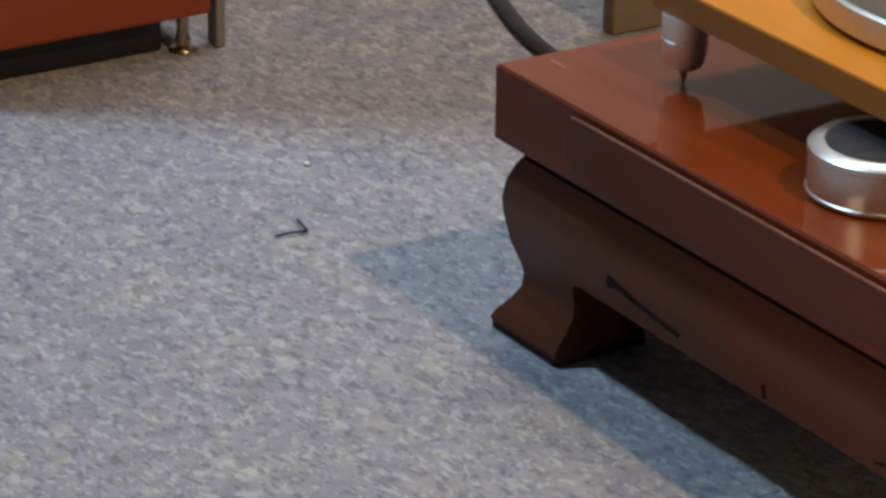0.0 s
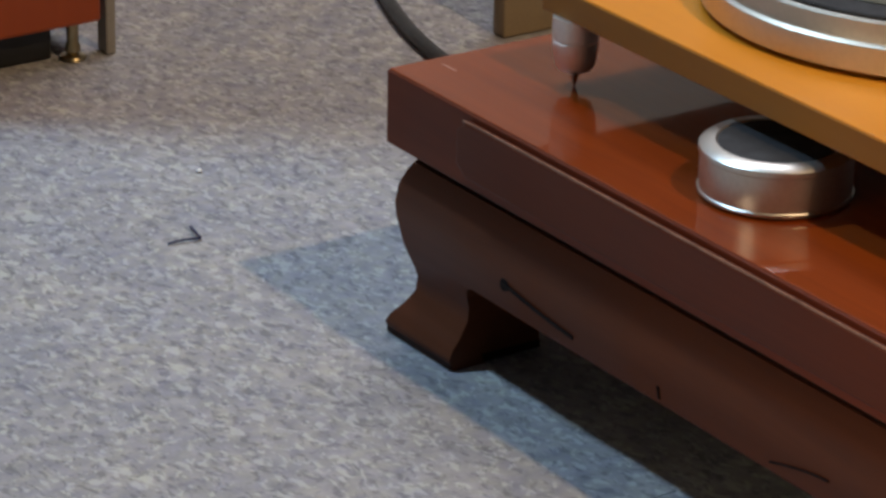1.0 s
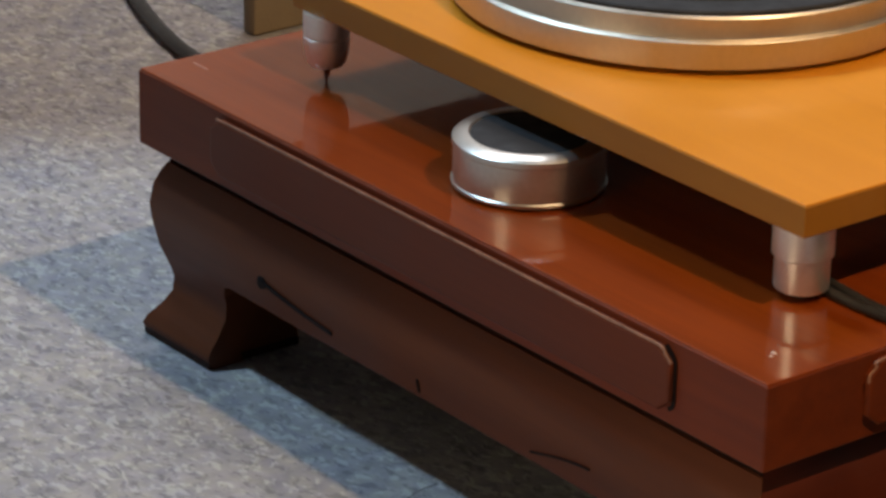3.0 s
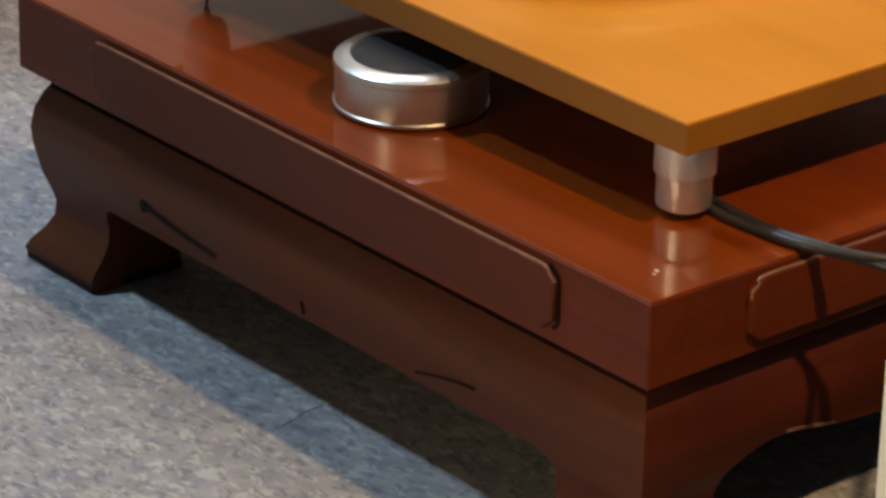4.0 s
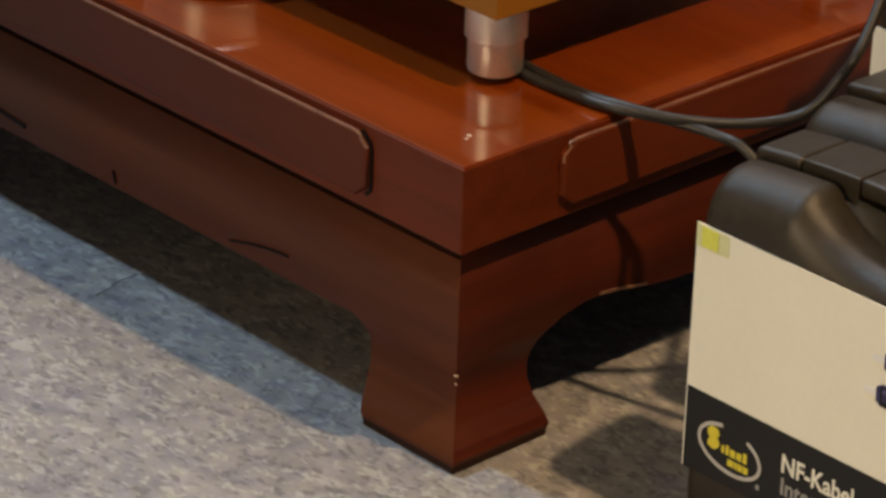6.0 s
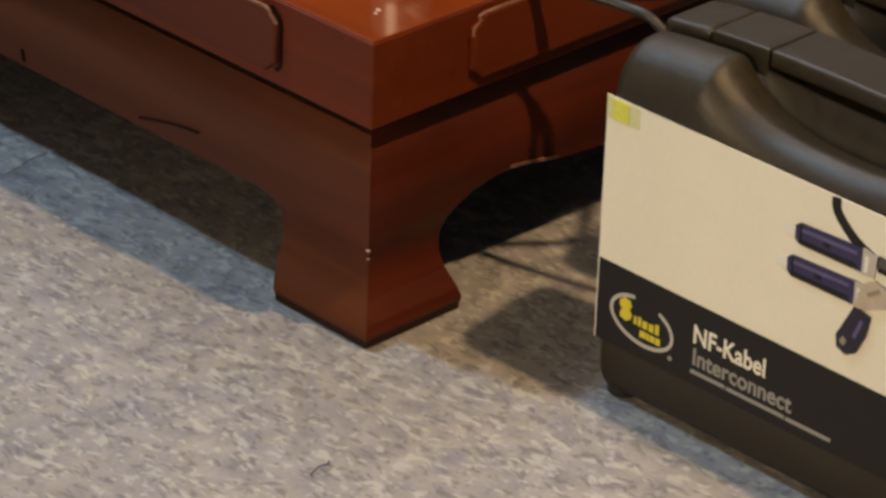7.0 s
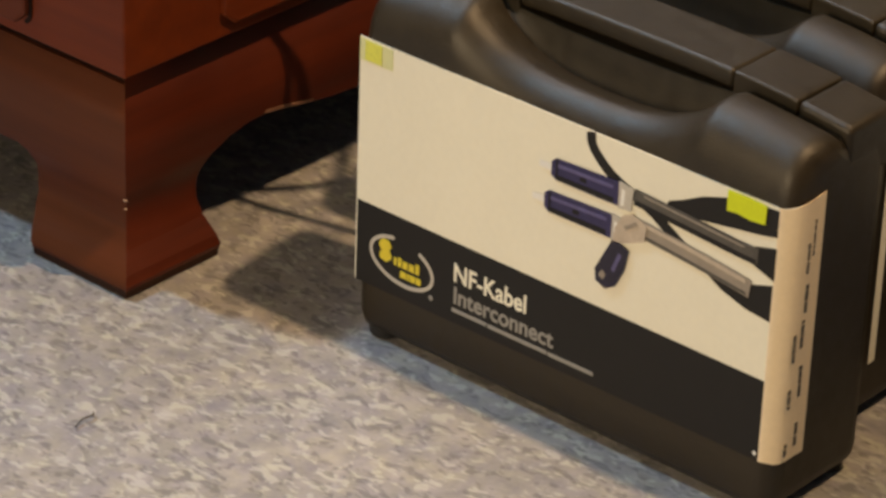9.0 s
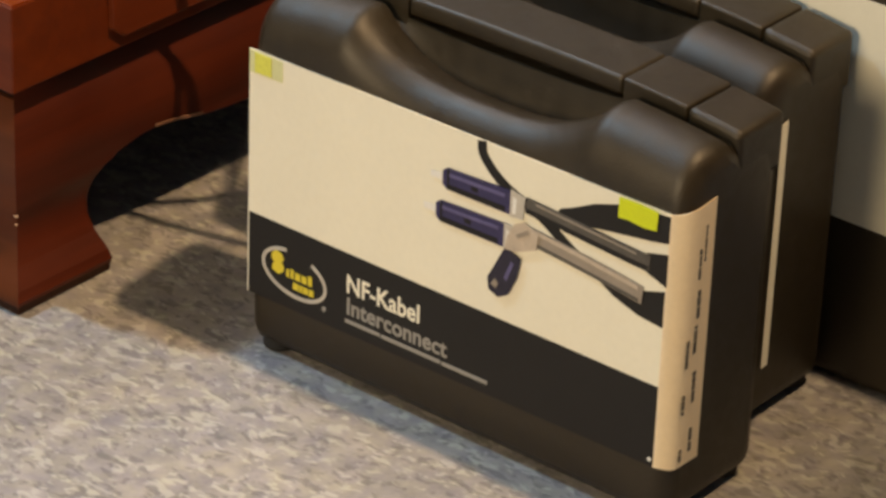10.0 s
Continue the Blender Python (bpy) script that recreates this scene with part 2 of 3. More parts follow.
WALL_PALE = plain("cream_wall", (0.84, 0.81, 0.75), 0.8, 0, 0.03, 4, 0.1)
CEILING = plain("painted_ceiling", (0.66, 0.63, 0.59), 0.85, 0, 0.03, 4)
THREAD = plain("dark_blue_thread", (0.02, 0.02, 0.06), 0.8)
FLUFF = plain("white_fluff", (0.8, 0.8, 0.78), 0.8)


# ---- mesh helpers ----
def mesh_object(name, bm, mat, smooth=True, angle=35):
    bmesh.ops.recalc_face_normals(bm, faces=bm.faces)
    for f in bm.faces:
        f.smooth = smooth
    for e in bm.edges:
        if len(e.link_faces) == 2:
            turn, sizes = e.calc_face_angle(0), sorted(f.calc_area() for f in e.link_faces)
            if turn > radians(angle) or (turn > radians(12) and sizes[1] > 12 * sizes[0]):
                e.smooth = False
    me = bpy.data.meshes.new(name)
    bm.to_mesh(me)
    bm.free()
    me.materials.append(mat)
    return new(name, me)


def part(name, bm, mat, parent, label="", angle=35):
    ob = mesh_object(name, bm, mat, True, angle)
    ob.parent = parent
    if label:
        ob["label"] = label
    return ob


def box(x0, x1, y0, y1, z0, z1, bevel=0.0, segs=2):
    bm = bmesh.new()
    bmesh.ops.create_cube(bm, size=1, matrix=Matrix.Translation(((x0 + x1) / 2, (y0 + y1) / 2, (z0 + z1) / 2)) @ Matrix.Diagonal((x1 - x0, y1 - y0, z1 - z0, 1)))
    if bevel:
        bmesh.ops.bevel(bm, geom=bm.edges[:], offset=bevel, segments=segs, affect="EDGES", profile=0.5)
    return bm


def lathe(profile, cx=0.0, cy=0.0, n=72):
    """A turned solid from (radius, z) pairs, from bottom to top."""
    bm = bmesh.new()
    rings = []
    for r, z in profile:
        rings.append([bm.verts.new((cx + r * math.cos(2 * math.pi * k / n), cy + r * math.sin(2 * math.pi * k / n), z)) for k in range(n)])
    for a, b in zip(rings, rings[1:]):
        for k in range(n):
            bm.faces.new((a[k], a[(k + 1) % n], b[(k + 1) % n], b[k]))
    bm.faces.new(rings[0][::-1])
    bm.faces.new(rings[-1])
    return bm


def spline(points, steps=10):
    """Points along a smooth curve through the given ones."""
    p = [Vector(q) for q in points]
    p = [2 * p[0] - p[1]] + p + [2 * p[-1] - p[-2]]
    out = []
    for i in range(1, len(p) - 2):
        for k in range(steps):
            t = k / steps
            a, b, c, d = p[i - 1:i + 3]
            out.append(0.5 * (2 * b + (c - a) * t + (2 * a - 5 * b + 4 * c - d) * t * t + (3 * b - a - 3 * c + d) * t ** 3))
    return out + [p[-2]]


def tube(points, radius, n=12, steps=10):
    pts = spline(points, steps)
    bm = bmesh.new()
    rings = []
    for i, q in enumerate(pts):
        d = (pts[min(i + 1, len(pts) - 1)] - pts[max(i - 1, 0)]).normalized()
        s = d.cross(Vector((0, 0, 1)))
        s = s.normalized() if s.length > 1e-4 else Vector((1, 0, 0))
        u = s.cross(d)
        rings.append([bm.verts.new(q + radius * (math.cos(2 * math.pi * k / n) * s + math.sin(2 * math.pi * k / n) * u)) for k in range(n)])
    for a, b in zip(rings, rings[1:]):
        for k in range(n):
            bm.faces.new((a[k], a[(k + 1) % n], b[(k + 1) % n], b[k]))
    bm.faces.new(rings[0][::-1])
    bm.faces.new(rings[-1])
    return bm


def sheet(outline, y, depth=0.0003):
    """A thin print or paper on a front face: an outline in (x, z) whose face stands at y, facing -y."""
    bm = bmesh.new()
    front = [bm.verts.new((x, y - depth, z)) for x, z in outline]
    back = [bm.verts.new((x, y, z)) for x, z in outline]
    bm.faces.new(front)
    bm.faces.new(back[::-1])
    for k in range(len(outline)):
        j = (k + 1) % len(outline)
        bm.faces.new((front[k], back[k], back[j], front[j]))
    return bm


def band(points, width, y, depth=0.0003, steps=8):
    """A printed stroke of even width along points in (x, z)."""
    p = [Vector((q.x, q.y)) for q in spline([(a, b, 0) for a, b in points], steps)]
    left, right = [], []
    for i, q in enumerate(p):
        d = (p[min(i + 1, len(p) - 1)] - p[max(i - 1, 0)]).normalized()
        s = Vector((-d.y, d.x)) * width / 2
        left.append(tuple(q + s))
        right.append(tuple(q - s))
    bm = bmesh.new()
    for dy in (depth, 0.0):
        va = [bm.verts.new((x, y - dy, z)) for x, z in left]
        vb = [bm.verts.new((x, y - dy, z)) for x, z in right]
        if dy:
            fa, fb = va, vb
        for k in range(len(va) - 1):
            bm.faces.new((va[k], va[k + 1], vb[k + 1], vb[k]))
    for a, b in ((fa, va), (fb, vb)):
        for k in range(len(a) - 1):
            bm.faces.new((a[k], a[k + 1], b[k + 1], b[k]))
    bm.faces.new((fa[0], fb[0], vb[0], va[0]))
    bm.faces.new((fa[-1], va[-1], vb[-1], fb[-1]))
    return bm


def empty(name, at, label, category, group=""):
    ob = new(name)
    ob.empty_display_size = 0.02
    ob.location = at
    return tagged(ob, label, category, group)


def rest(parent):
    """Keeps parts that were built in place where they are under their thing."""
    bpy.context.view_layer.update()
    for o in parent.children:
        o.matrix_parent_inverse = parent.matrix_world.inverted()


def structure(ob, label):
    return tagged(ob, label, kind="structure")


# ---- the room ----
def floor_sheet():
    bm = bmesh.new()
    bmesh.ops.create_grid(bm, x_segments=40, y_segments=40, size=1)
    for v in bm.verts:
        v.co = Vector((v.co.x * 3.8, v.co.y * 3.6, 0.0))
    return structure(mesh_object("floor", bm, CARPET), "grey mottled needle-felt carpet floor")


floor_sheet()
for nm, (x0, x1, y0, y1) in dict(wall_west=(-3.9, -3.8, -3.6, 3.6), wall_east=(3.8, 3.9, -3.6, 3.6), wall_north=(-3.9, 3.9, 3.6, 3.7), wall_south=(-3.9, 3.9, -3.7, -3.6)).items():
    structure(mesh_object(nm, box(x0, x1, y0, y1, 0, 2.6), WALL_PALE if nm == "wall_west" else WALL), "plain light painted wall of the room")
structure(mesh_object("ceiling", box(-3.9, 3.9, -3.7, 3.7, 2.6, 2.7), CEILING), "plain white painted ceiling")


# ---- low carved stand ----
L, D, H, ZS = 0.560, 0.420, 0.175, 0.1267
PANEL_X, PANEL_L = -0.4794, 0.4114


def inset(z):
    """How far the carved legs and apron stand back from the top's edge at height z: bulge, waist and flared toe."""
    knots = ((0.000, 0.0033), (0.0037, 0.0013), (0.0074, 0.0003), (0.0123, 0.0024), (0.0219, 0.0095), (0.0301, 0.0138), (0.0397, 0.0146), (0.0453, 0.0133), (0.0598, 0.0083), (0.0783, 0.0049), (0.0876, 0.0041), (0.1008, 0.0059), (0.1110, 0.0100), (0.1195, 0.0150))
    for (a, p), (b, q) in zip(knots, knots[1:]):
        if z <= b:
            s = (z - a) / (b - a)
            s = s * s * (3 - 2 * s) * 0.5 + s * 0.5
            return p + (q - p) * s
    return knots[-1][1]


SIDE_LEG = ((0.0668, 0.0), (0.0690, 0.0040), (0.0695, 0.0074), (0.0685, 0.0123), (0.0660, 0.0219), (0.0648, 0.0340), (0.0655, 0.0440), (0.0680, 0.0505), (0.0725, 0.0570),
            (0.083, 0.0625), (0.098, 0.0665), (0.112, 0.0672), (0.135, 0.0640), (0.146, 0.0615), (0.150, 0.0600), (0.170, 0.0575), (0.190, 0.0560))


def front_leg(w, lean):
    return ((w, 0.0), (w, 0.006), (w + lean * 0.3, 0.014), (w + lean * 0.8, 0.024), (w + lean, 0.036), (w + lean * 0.95, 0.046), (w + lean + 0.004, 0.0535), (w + lean + 0.010, 0.0563), (w + 0.04, 0.0560), (w + 0.08, 0.0555))


def carved_side(length, first, second, thick=0.024, rim=0.1192):
    """One side of the stand: two legs and the apron between them, cut from one board with a shaped lower edge. Runs from u = 0 to -length."""
    low = [q for q in first if q[0] < length / 2 - 0.01] + [(length / 2, 0.0560)] + [(length - u, z) for u, z in second[::-1] if u < length / 2 - 0.01]
    pts = [(0.0, rim), (0.0, 0.0)] + low + [(length, 0.0), (length, rim)]
    bm = bmesh.new()
    bm.faces.new([bm.verts.new((-u, 0.0, z)) for u, z in pts])
    for z in [0.0018, 0.0037, 0.0055, 0.0074, 0.0098, 0.0123, 0.017, 0.0219, 0.026, 0.0301, 0.035, 0.0397, 0.0453, 0.0525, 0.0598, 0.069, 0.0783, 0.083, 0.0876, 0.094, 0.1008, 0.106, 0.111, 0.1155]:
        bmesh.ops.bisect_plane(bm, geom=bm.verts[:] + bm.edges[:] + bm.faces[:], plane_co=(0, 0, z), plane_no=(0, 0, 1))
    ext = bmesh.ops.extrude_face_region(bm, geom=bm.faces[:])
    for v in [g for g in ext["geom"] if isinstance(g, bmesh.types.BMVert)]:
        v.co.y = thick
    for v in bm.verts:
        reach = inset(v.co.z) + v.co.y
        if -v.co.x < 1e-6:
            v.co.x -= reach
        elif length + v.co.x < 1e-6:
            v.co.x += reach
        v.co.y = reach
    bmesh.ops.triangulate(bm, faces=[f for f in bm.faces if len(f.verts) > 4])
    return bm


def leg_core(wx):
    """The solid inside of a leg at the corner (0, 0), reaching to -wx in x and as deep as the side's leg in y."""
    bm = bmesh.new()
    rings = []
    for u, z in SIDE_LEG[:8]:
        p = inset(z) + 0.006
        zz = max(z, 0.0008)
        rings.append([bm.verts.new(q) for q in ((-p, p, zz), (-wx, p, zz), (-wx, u - 0.0012, zz), (-p, u - 0.0012, zz))])
    for a, b in zip(rings, rings[1:]):
        for k in range(4):
            bm.faces.new((a[k], a[(k + 1) % 4], b[(k + 1) % 4], b[k]))
    bm.faces.new(rings[0][::-1])
    bm.faces.new(rings[-1])
    return bm


def chamfered_panel(length, z0, z1, cut=0.009, depth=0.0042):
    """A raised panel with clipped corners, from u = 0 to length, proud of y = 0."""
    o = [(cut, z0), (length - cut, z0), (length, z0 + cut * 0.8), (length, z1 - cut * 0.8), (length - cut, z1), (cut, z1), (0, z1 - cut * 0.8), (0, z0 + cut * 0.8)]
    bm = sheet(o, 0.0, depth)
    bmesh.ops.bevel(bm, geom=[e for e in bm.edges if all(abs(v.co.y + depth) < 1e-5 for v in e.verts)], offset=0.0018, segments=2, affect="EDGES", profile=0.5)
    return bm


def scroll(points, width):
    return band(points, width, 0.0, 0.0012, 6)


def carved_stand():
    stand = empty("display_stand", (-L / 2, D / 2, 0), "low carved mahogany stand with curved legs on the carpet", "stand")
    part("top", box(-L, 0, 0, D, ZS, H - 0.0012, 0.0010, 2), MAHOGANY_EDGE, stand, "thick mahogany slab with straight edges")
    part("top_board", box(-L + 0.0008, -0.0008, 0.0008, D - 0.0008, H - 0.003, H, 0.0009, 2), MAHOGANY_TOP_LIT, stand, "glossy red-orange polished top, coloured brighter for the light")
    # near-black box imitates the shade in the gap under the top
    part("groove", box(-L + 0.0150, -0.0150, 0.0150, D - 0.0150, 0.1100, ZS + 0.001), GROOVE, stand, "recessed groove under the top, darkened as shade")
    left_leg, right_leg = front_leg(0.0722, -0.001), front_leg(0.0713, 0.009)
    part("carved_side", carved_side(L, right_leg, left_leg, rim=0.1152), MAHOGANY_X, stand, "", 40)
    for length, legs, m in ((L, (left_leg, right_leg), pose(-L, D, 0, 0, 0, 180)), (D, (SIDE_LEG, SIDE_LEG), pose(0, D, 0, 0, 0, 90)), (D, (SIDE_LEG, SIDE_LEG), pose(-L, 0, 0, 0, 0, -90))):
        part("carved_side", carved_side(length, *legs), MAHOGANY_SIDE_DIM if length == D else MAHOGANY_X, stand, "", 40).matrix_world = m
    for w, m in ((0.0700, pose(0, 0, 0)), (0.0708, pose(-L, 0, 0) @ Matrix.Diagonal((-1, 1, 1, 1))), (0.0700, pose(0, D, 0) @ Matrix.Diagonal((1, -1, 1, 1))), (0.0708, pose(-L, D, 0) @ Matrix.Diagonal((-1, -1, 1, 1)))):
        bm = leg_core(w)
        bm.transform(m)
        part("leg", bm, MAHOGANY_X, stand, "solid curved leg")
        # dark base strip imitates the shade in the toe's undercut
        toe_strip = box(-w - 0.0012, -0.0009, 0.0009, 0.0688, 0.0003, 0.0056, 0.0008, 1)
        toe_strip.transform(m)
        part("foot_pad", toe_strip, TOE_SHADE, stand, "dark strip painted as shade under the toe's lip")
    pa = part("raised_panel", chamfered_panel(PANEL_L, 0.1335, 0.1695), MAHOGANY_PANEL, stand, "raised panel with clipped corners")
    pa.matrix_world = pose(PANEL_X, 0.0005, 0)
    e = PANEL_L
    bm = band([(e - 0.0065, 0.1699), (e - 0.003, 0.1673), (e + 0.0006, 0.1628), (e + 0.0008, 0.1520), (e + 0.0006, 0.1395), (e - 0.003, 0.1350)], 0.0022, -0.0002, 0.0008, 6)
    part("panel_joint", bm, GROOVE, stand, "dark stained and shaded joint beside the panel").matrix_world = pose(PANEL_X, 0.0003, 0)
    pb = part("raised_panel", chamfered_panel(D - 0.136, 0.1335, 0.1705), MAHOGANY_EDGE, stand, "raised panel with clipped corners")
    pb.matrix_world = pose(-0.0005, 0.0680, 0, 0, 0, 90)
    for m, length, z1 in ((pose(PANEL_X, 0.0005, 0), PANEL_L, 0.1695), (pose(-0.0005, 0.0680, 0, 0, 0, 90), D - 0.136, 0.1705)):
        c = 0.009
        head = [(-0.0002, z1 - c * 0.8 - 0.004), (0.0000, z1 - c * 0.8), (c * 0.5, z1 - c * 0.4)] if length < 0.3 else []
        bm = band(head + [(c * 0.7, z1 - 0.0004), (c + 0.03, z1), (length * 0.5, z1), (length - c - 0.03, z1), (length - c, z1 - 0.0002), (length - c * 0.5, z1 - c * 0.4), (length - 0.0002, z1 - c * 0.8)], 0.0015, -0.0031, 0.0006, 6)
        part("worn_edge", bm, WORN_LIT, stand, "pale worn edge of the panel with a painted highlight").matrix_world = m
    # carved scroll lines near the lower edge of the front and side aprons
    # their dark strips, disc and notch imitate shade inside the carving
    for pts in ([(-0.440, 0.0762), (-0.434, 0.0752), (-0.4226, 0.0728), (-0.4031, 0.0695), (-0.386, 0.0675), (-0.3707, 0.0660)], [(-0.1373, 0.0724), (-0.150, 0.0712), (-0.1674, 0.0678), (-0.1886, 0.0622)]):
        bm = scroll(pts, 0.0021 if pts[0][0] < -0.3 else 0.0009)
        for v in bm.verts:
            v.co.y += inset(v.co.z) - 0.0002
        part("carved_line", bm, GROOVE, stand, "dark carved scroll line")
    bm = lathe([(0.0042, -0.001), (0.0042, 0.0008)], 0, 0, 16)
    dot = part("carved_eye", bm, GROOVE, stand, "dark drilled eye of the scroll")
    dot.matrix_world = pose(-0.4380, inset(0.0755), 0.0755, 84, 0, 0)
    bm = box(-0.2897, -0.2878, -0.0012, 0.004, 0.0595, 0.0680, 0.0004, 1)
    for v in bm.verts:
        v.co.y += inset(v.co.z)
    part("carved_notch", bm, GROOVE, stand, "small dark notch")
    bm = scroll([(0.1084, 0.0690), (0.120, 0.0675), (0.133, 0.0650), (0.1457, 0.0625)], 0.0015)
    for v in bm.verts:
        v.co.y += inset(v.co.z) - 0.0006
    e = part("carved_line", bm, WORN_LIT, stand, "pale worn carved edge with a painted highlight")
    e.matrix_world = pose(0, 0, 0, 0, 0, 90)
    for x, y, z, r in ((-0.0120, 0.0115, 0.0502, 0.0011), (-0.0138, 0.0134, 0.0438, 0.0007), (-0.0272, 0.0292, H, 0.0012), (-0.0252, 0.0255, H, 0.0008)):
        bm = bmesh.new()
        bmesh.ops.create_icosphere(bm, subdivisions=2, radius=r, matrix=Matrix.Translation((x, y, z)) @ Matrix.Diagonal((1.4, 1, 0.6, 1)))
        part("chip", bm, CHIP, stand, "tiny pale chip in the varnish")
    part("scuff", box(-0.548, -0.533, 0.0315, 0.0329, H - 0.0005, H + 0.0002, 0.0001, 1), SCUFF, stand, "faint pale scuff on the top")
    rest(stand)
    return stand


carved_stand()


# ---- turntable ----
ZP0, ZP1 = 0.2189, 0.2372
PX0, PX1, PY0, PY1 = -0.497, -0.0512, 0.0690, 0.380
CX, CY, PR = -0.337, 0.2450, 0.1445


def turntable():
    t = empty("turntable", (-0.31, 0.26, H), "record player with honey wood plinth and aluminium platter", "turntable")
    part("plinth", box(PX0, PX1, PY0, PY1, ZP0, ZP1 - 0.0008, 0.0008, 2), HONEY_EDGE_SHADED, t, "wooden plinth board with edges coloured darker as shade")
    # thin sheet holds the lit tone; the body below carries the shade
    part("veneer", box(PX0 + 0.0007, PX1 - 0.0007, PY0 + 0.0007, PY1 - 0.0007, ZP1 - 0.003, ZP1, 0.0006, 2), HONEY, t, "honey-coloured top sheet in the lit tone")
    z = ZP1 + 0.0030
    part("platter", lathe([(0.120, z), (PR - 0.0012, z), (PR, z + 0.0010), (PR, z + 0.0160), (PR - 0.0012, z + 0.0172), (PR - 0.0030, z + 0.0176), (PR - 0.0034, z + 0.0186), (PR - 0.0034, z + 0.0292), (PR - 0.0044, z + 0.0304), (PR - 0.0060, z + 0.0307), (0.125, z + 0.0307)], CX, CY, 144), ALU, t, "thick turned aluminium platter with a stepped rim")
    part("mat_ring", lathe([(PR - 0.0060, z + 0.0300), (PR - 0.0060, z + 0.0322), (PR - 0.0070, z + 0.0332), (0.10, z + 0.0332)], CX, CY, 96), RUBBER, t, "black rubber ring of the platter")
    part("record", lathe([(PR - 0.0250, z + 0.0330), (PR - 0.0240, z + 0.0338), (PR - 0.0250, z + 0.0346), (0.05, z + 0.0346)], CX, CY, 96), ACRYLIC, t, "shiny smoky disc on the platter")
    part("spindle", lathe([(0.0036, z + 0.034), (0.0036, z + 0.046), (0.0026, z + 0.048)], CX, CY, 24), CHROME, t)
    part("bearing", lathe([(0.0920, ZP1 - 0.0005), (0.0920, z + 0.0010)], CX, CY, 48), RUBBER, t)
    feet = ((-0.4757, 0.0791, 0), (-0.0740, 0.0912, 1), (-0.4757, 0.358, 0), (-0.0740, 0.358, 1))
    for x, y, kind in feet:
        if kind == 0:
            f = part("foot", lathe([(0.0045, 0.1840), (0.0100, 0.1858), (0.0119, 0.1885), (0.0132, 0.1940), (0.0140, 0.2000), (0.0141, 0.2040), (0.0135, 0.2045), (0.0135, 0.2052), (0.0141, 0.2058), (0.0141, ZP0)], x, y, 48), FOOT_METAL, t, "tapered chrome cone foot")
            part("spike", lathe([(0.0006, H + 0.0002), (0.0022, 0.1795), (0.0030, 0.1830), (0.0050, 0.1850)], x, y, 20), CHROME, f, "sharp steel spike")
        else:
            f = part("foot", lathe([(0.0120, 0.1785), (0.0144, 0.1800), (0.0148, 0.1815), (0.0148, 0.1975), (0.0154, 0.1985), (0.0165, 0.1990), (0.0165, ZP0)], x, y, 48), FOOT_METAL, t, "stepped chrome cylinder foot")
            part("spike", lathe([(0.0060, H + 0.0002), (0.0070, 0.1790)], x, y, 20), RUBBER, f)
    rest(t)
    for c in t.children:
        rest(c)
    return t


turntable()


def motor_puck():
    x, y, r, z = -0.2770, 0.0740, 0.0435, H
    t = empty("motor_unit", (x, y, z), "round satin metal drive unit with black top under the plinth", "motor")
    part("body", lathe([(r - 0.003, z + 0.0003), (r, z + 0.0017), (r + 0.0004, z + 0.0035), (r - 0.0006, z + 0.0043), (r - 0.0006, z + 0.0241), (r + 0.0002, z + 0.0249), (r + 0.0002, z + 0.0283), (r - 0.0030, z + 0.0306), (r - 0.0090, z + 0.0309), (r - 0.0100, z + 0.0299), (r - 0.012, z + 0.0295)], x, y, 96), SATIN, t, "brushed metal cylinder with turned rims")
    part("top_pad", lathe([(r - 0.0101, z + 0.0287), (r - 0.0101, z + 0.0304), (r - 0.0115, z + 0.0309), (0.01, z + 0.0309)], x, y, 64), RUBBER, t, "black felt top")
    rest(t)


motor_puck()


# ---- cable cases ----
BX0, BX1, BY0, BY1 = 0.1106, 0.3825, 0.0605, 0.1370
BXM = (BX0 + BX1) / 2


def arch(x, top):
    """The height of the case's top along its length: level in the middle, drooping to the ends."""
    return top - 0.0070 * (abs(x - BXM) / 0.136) ** 3


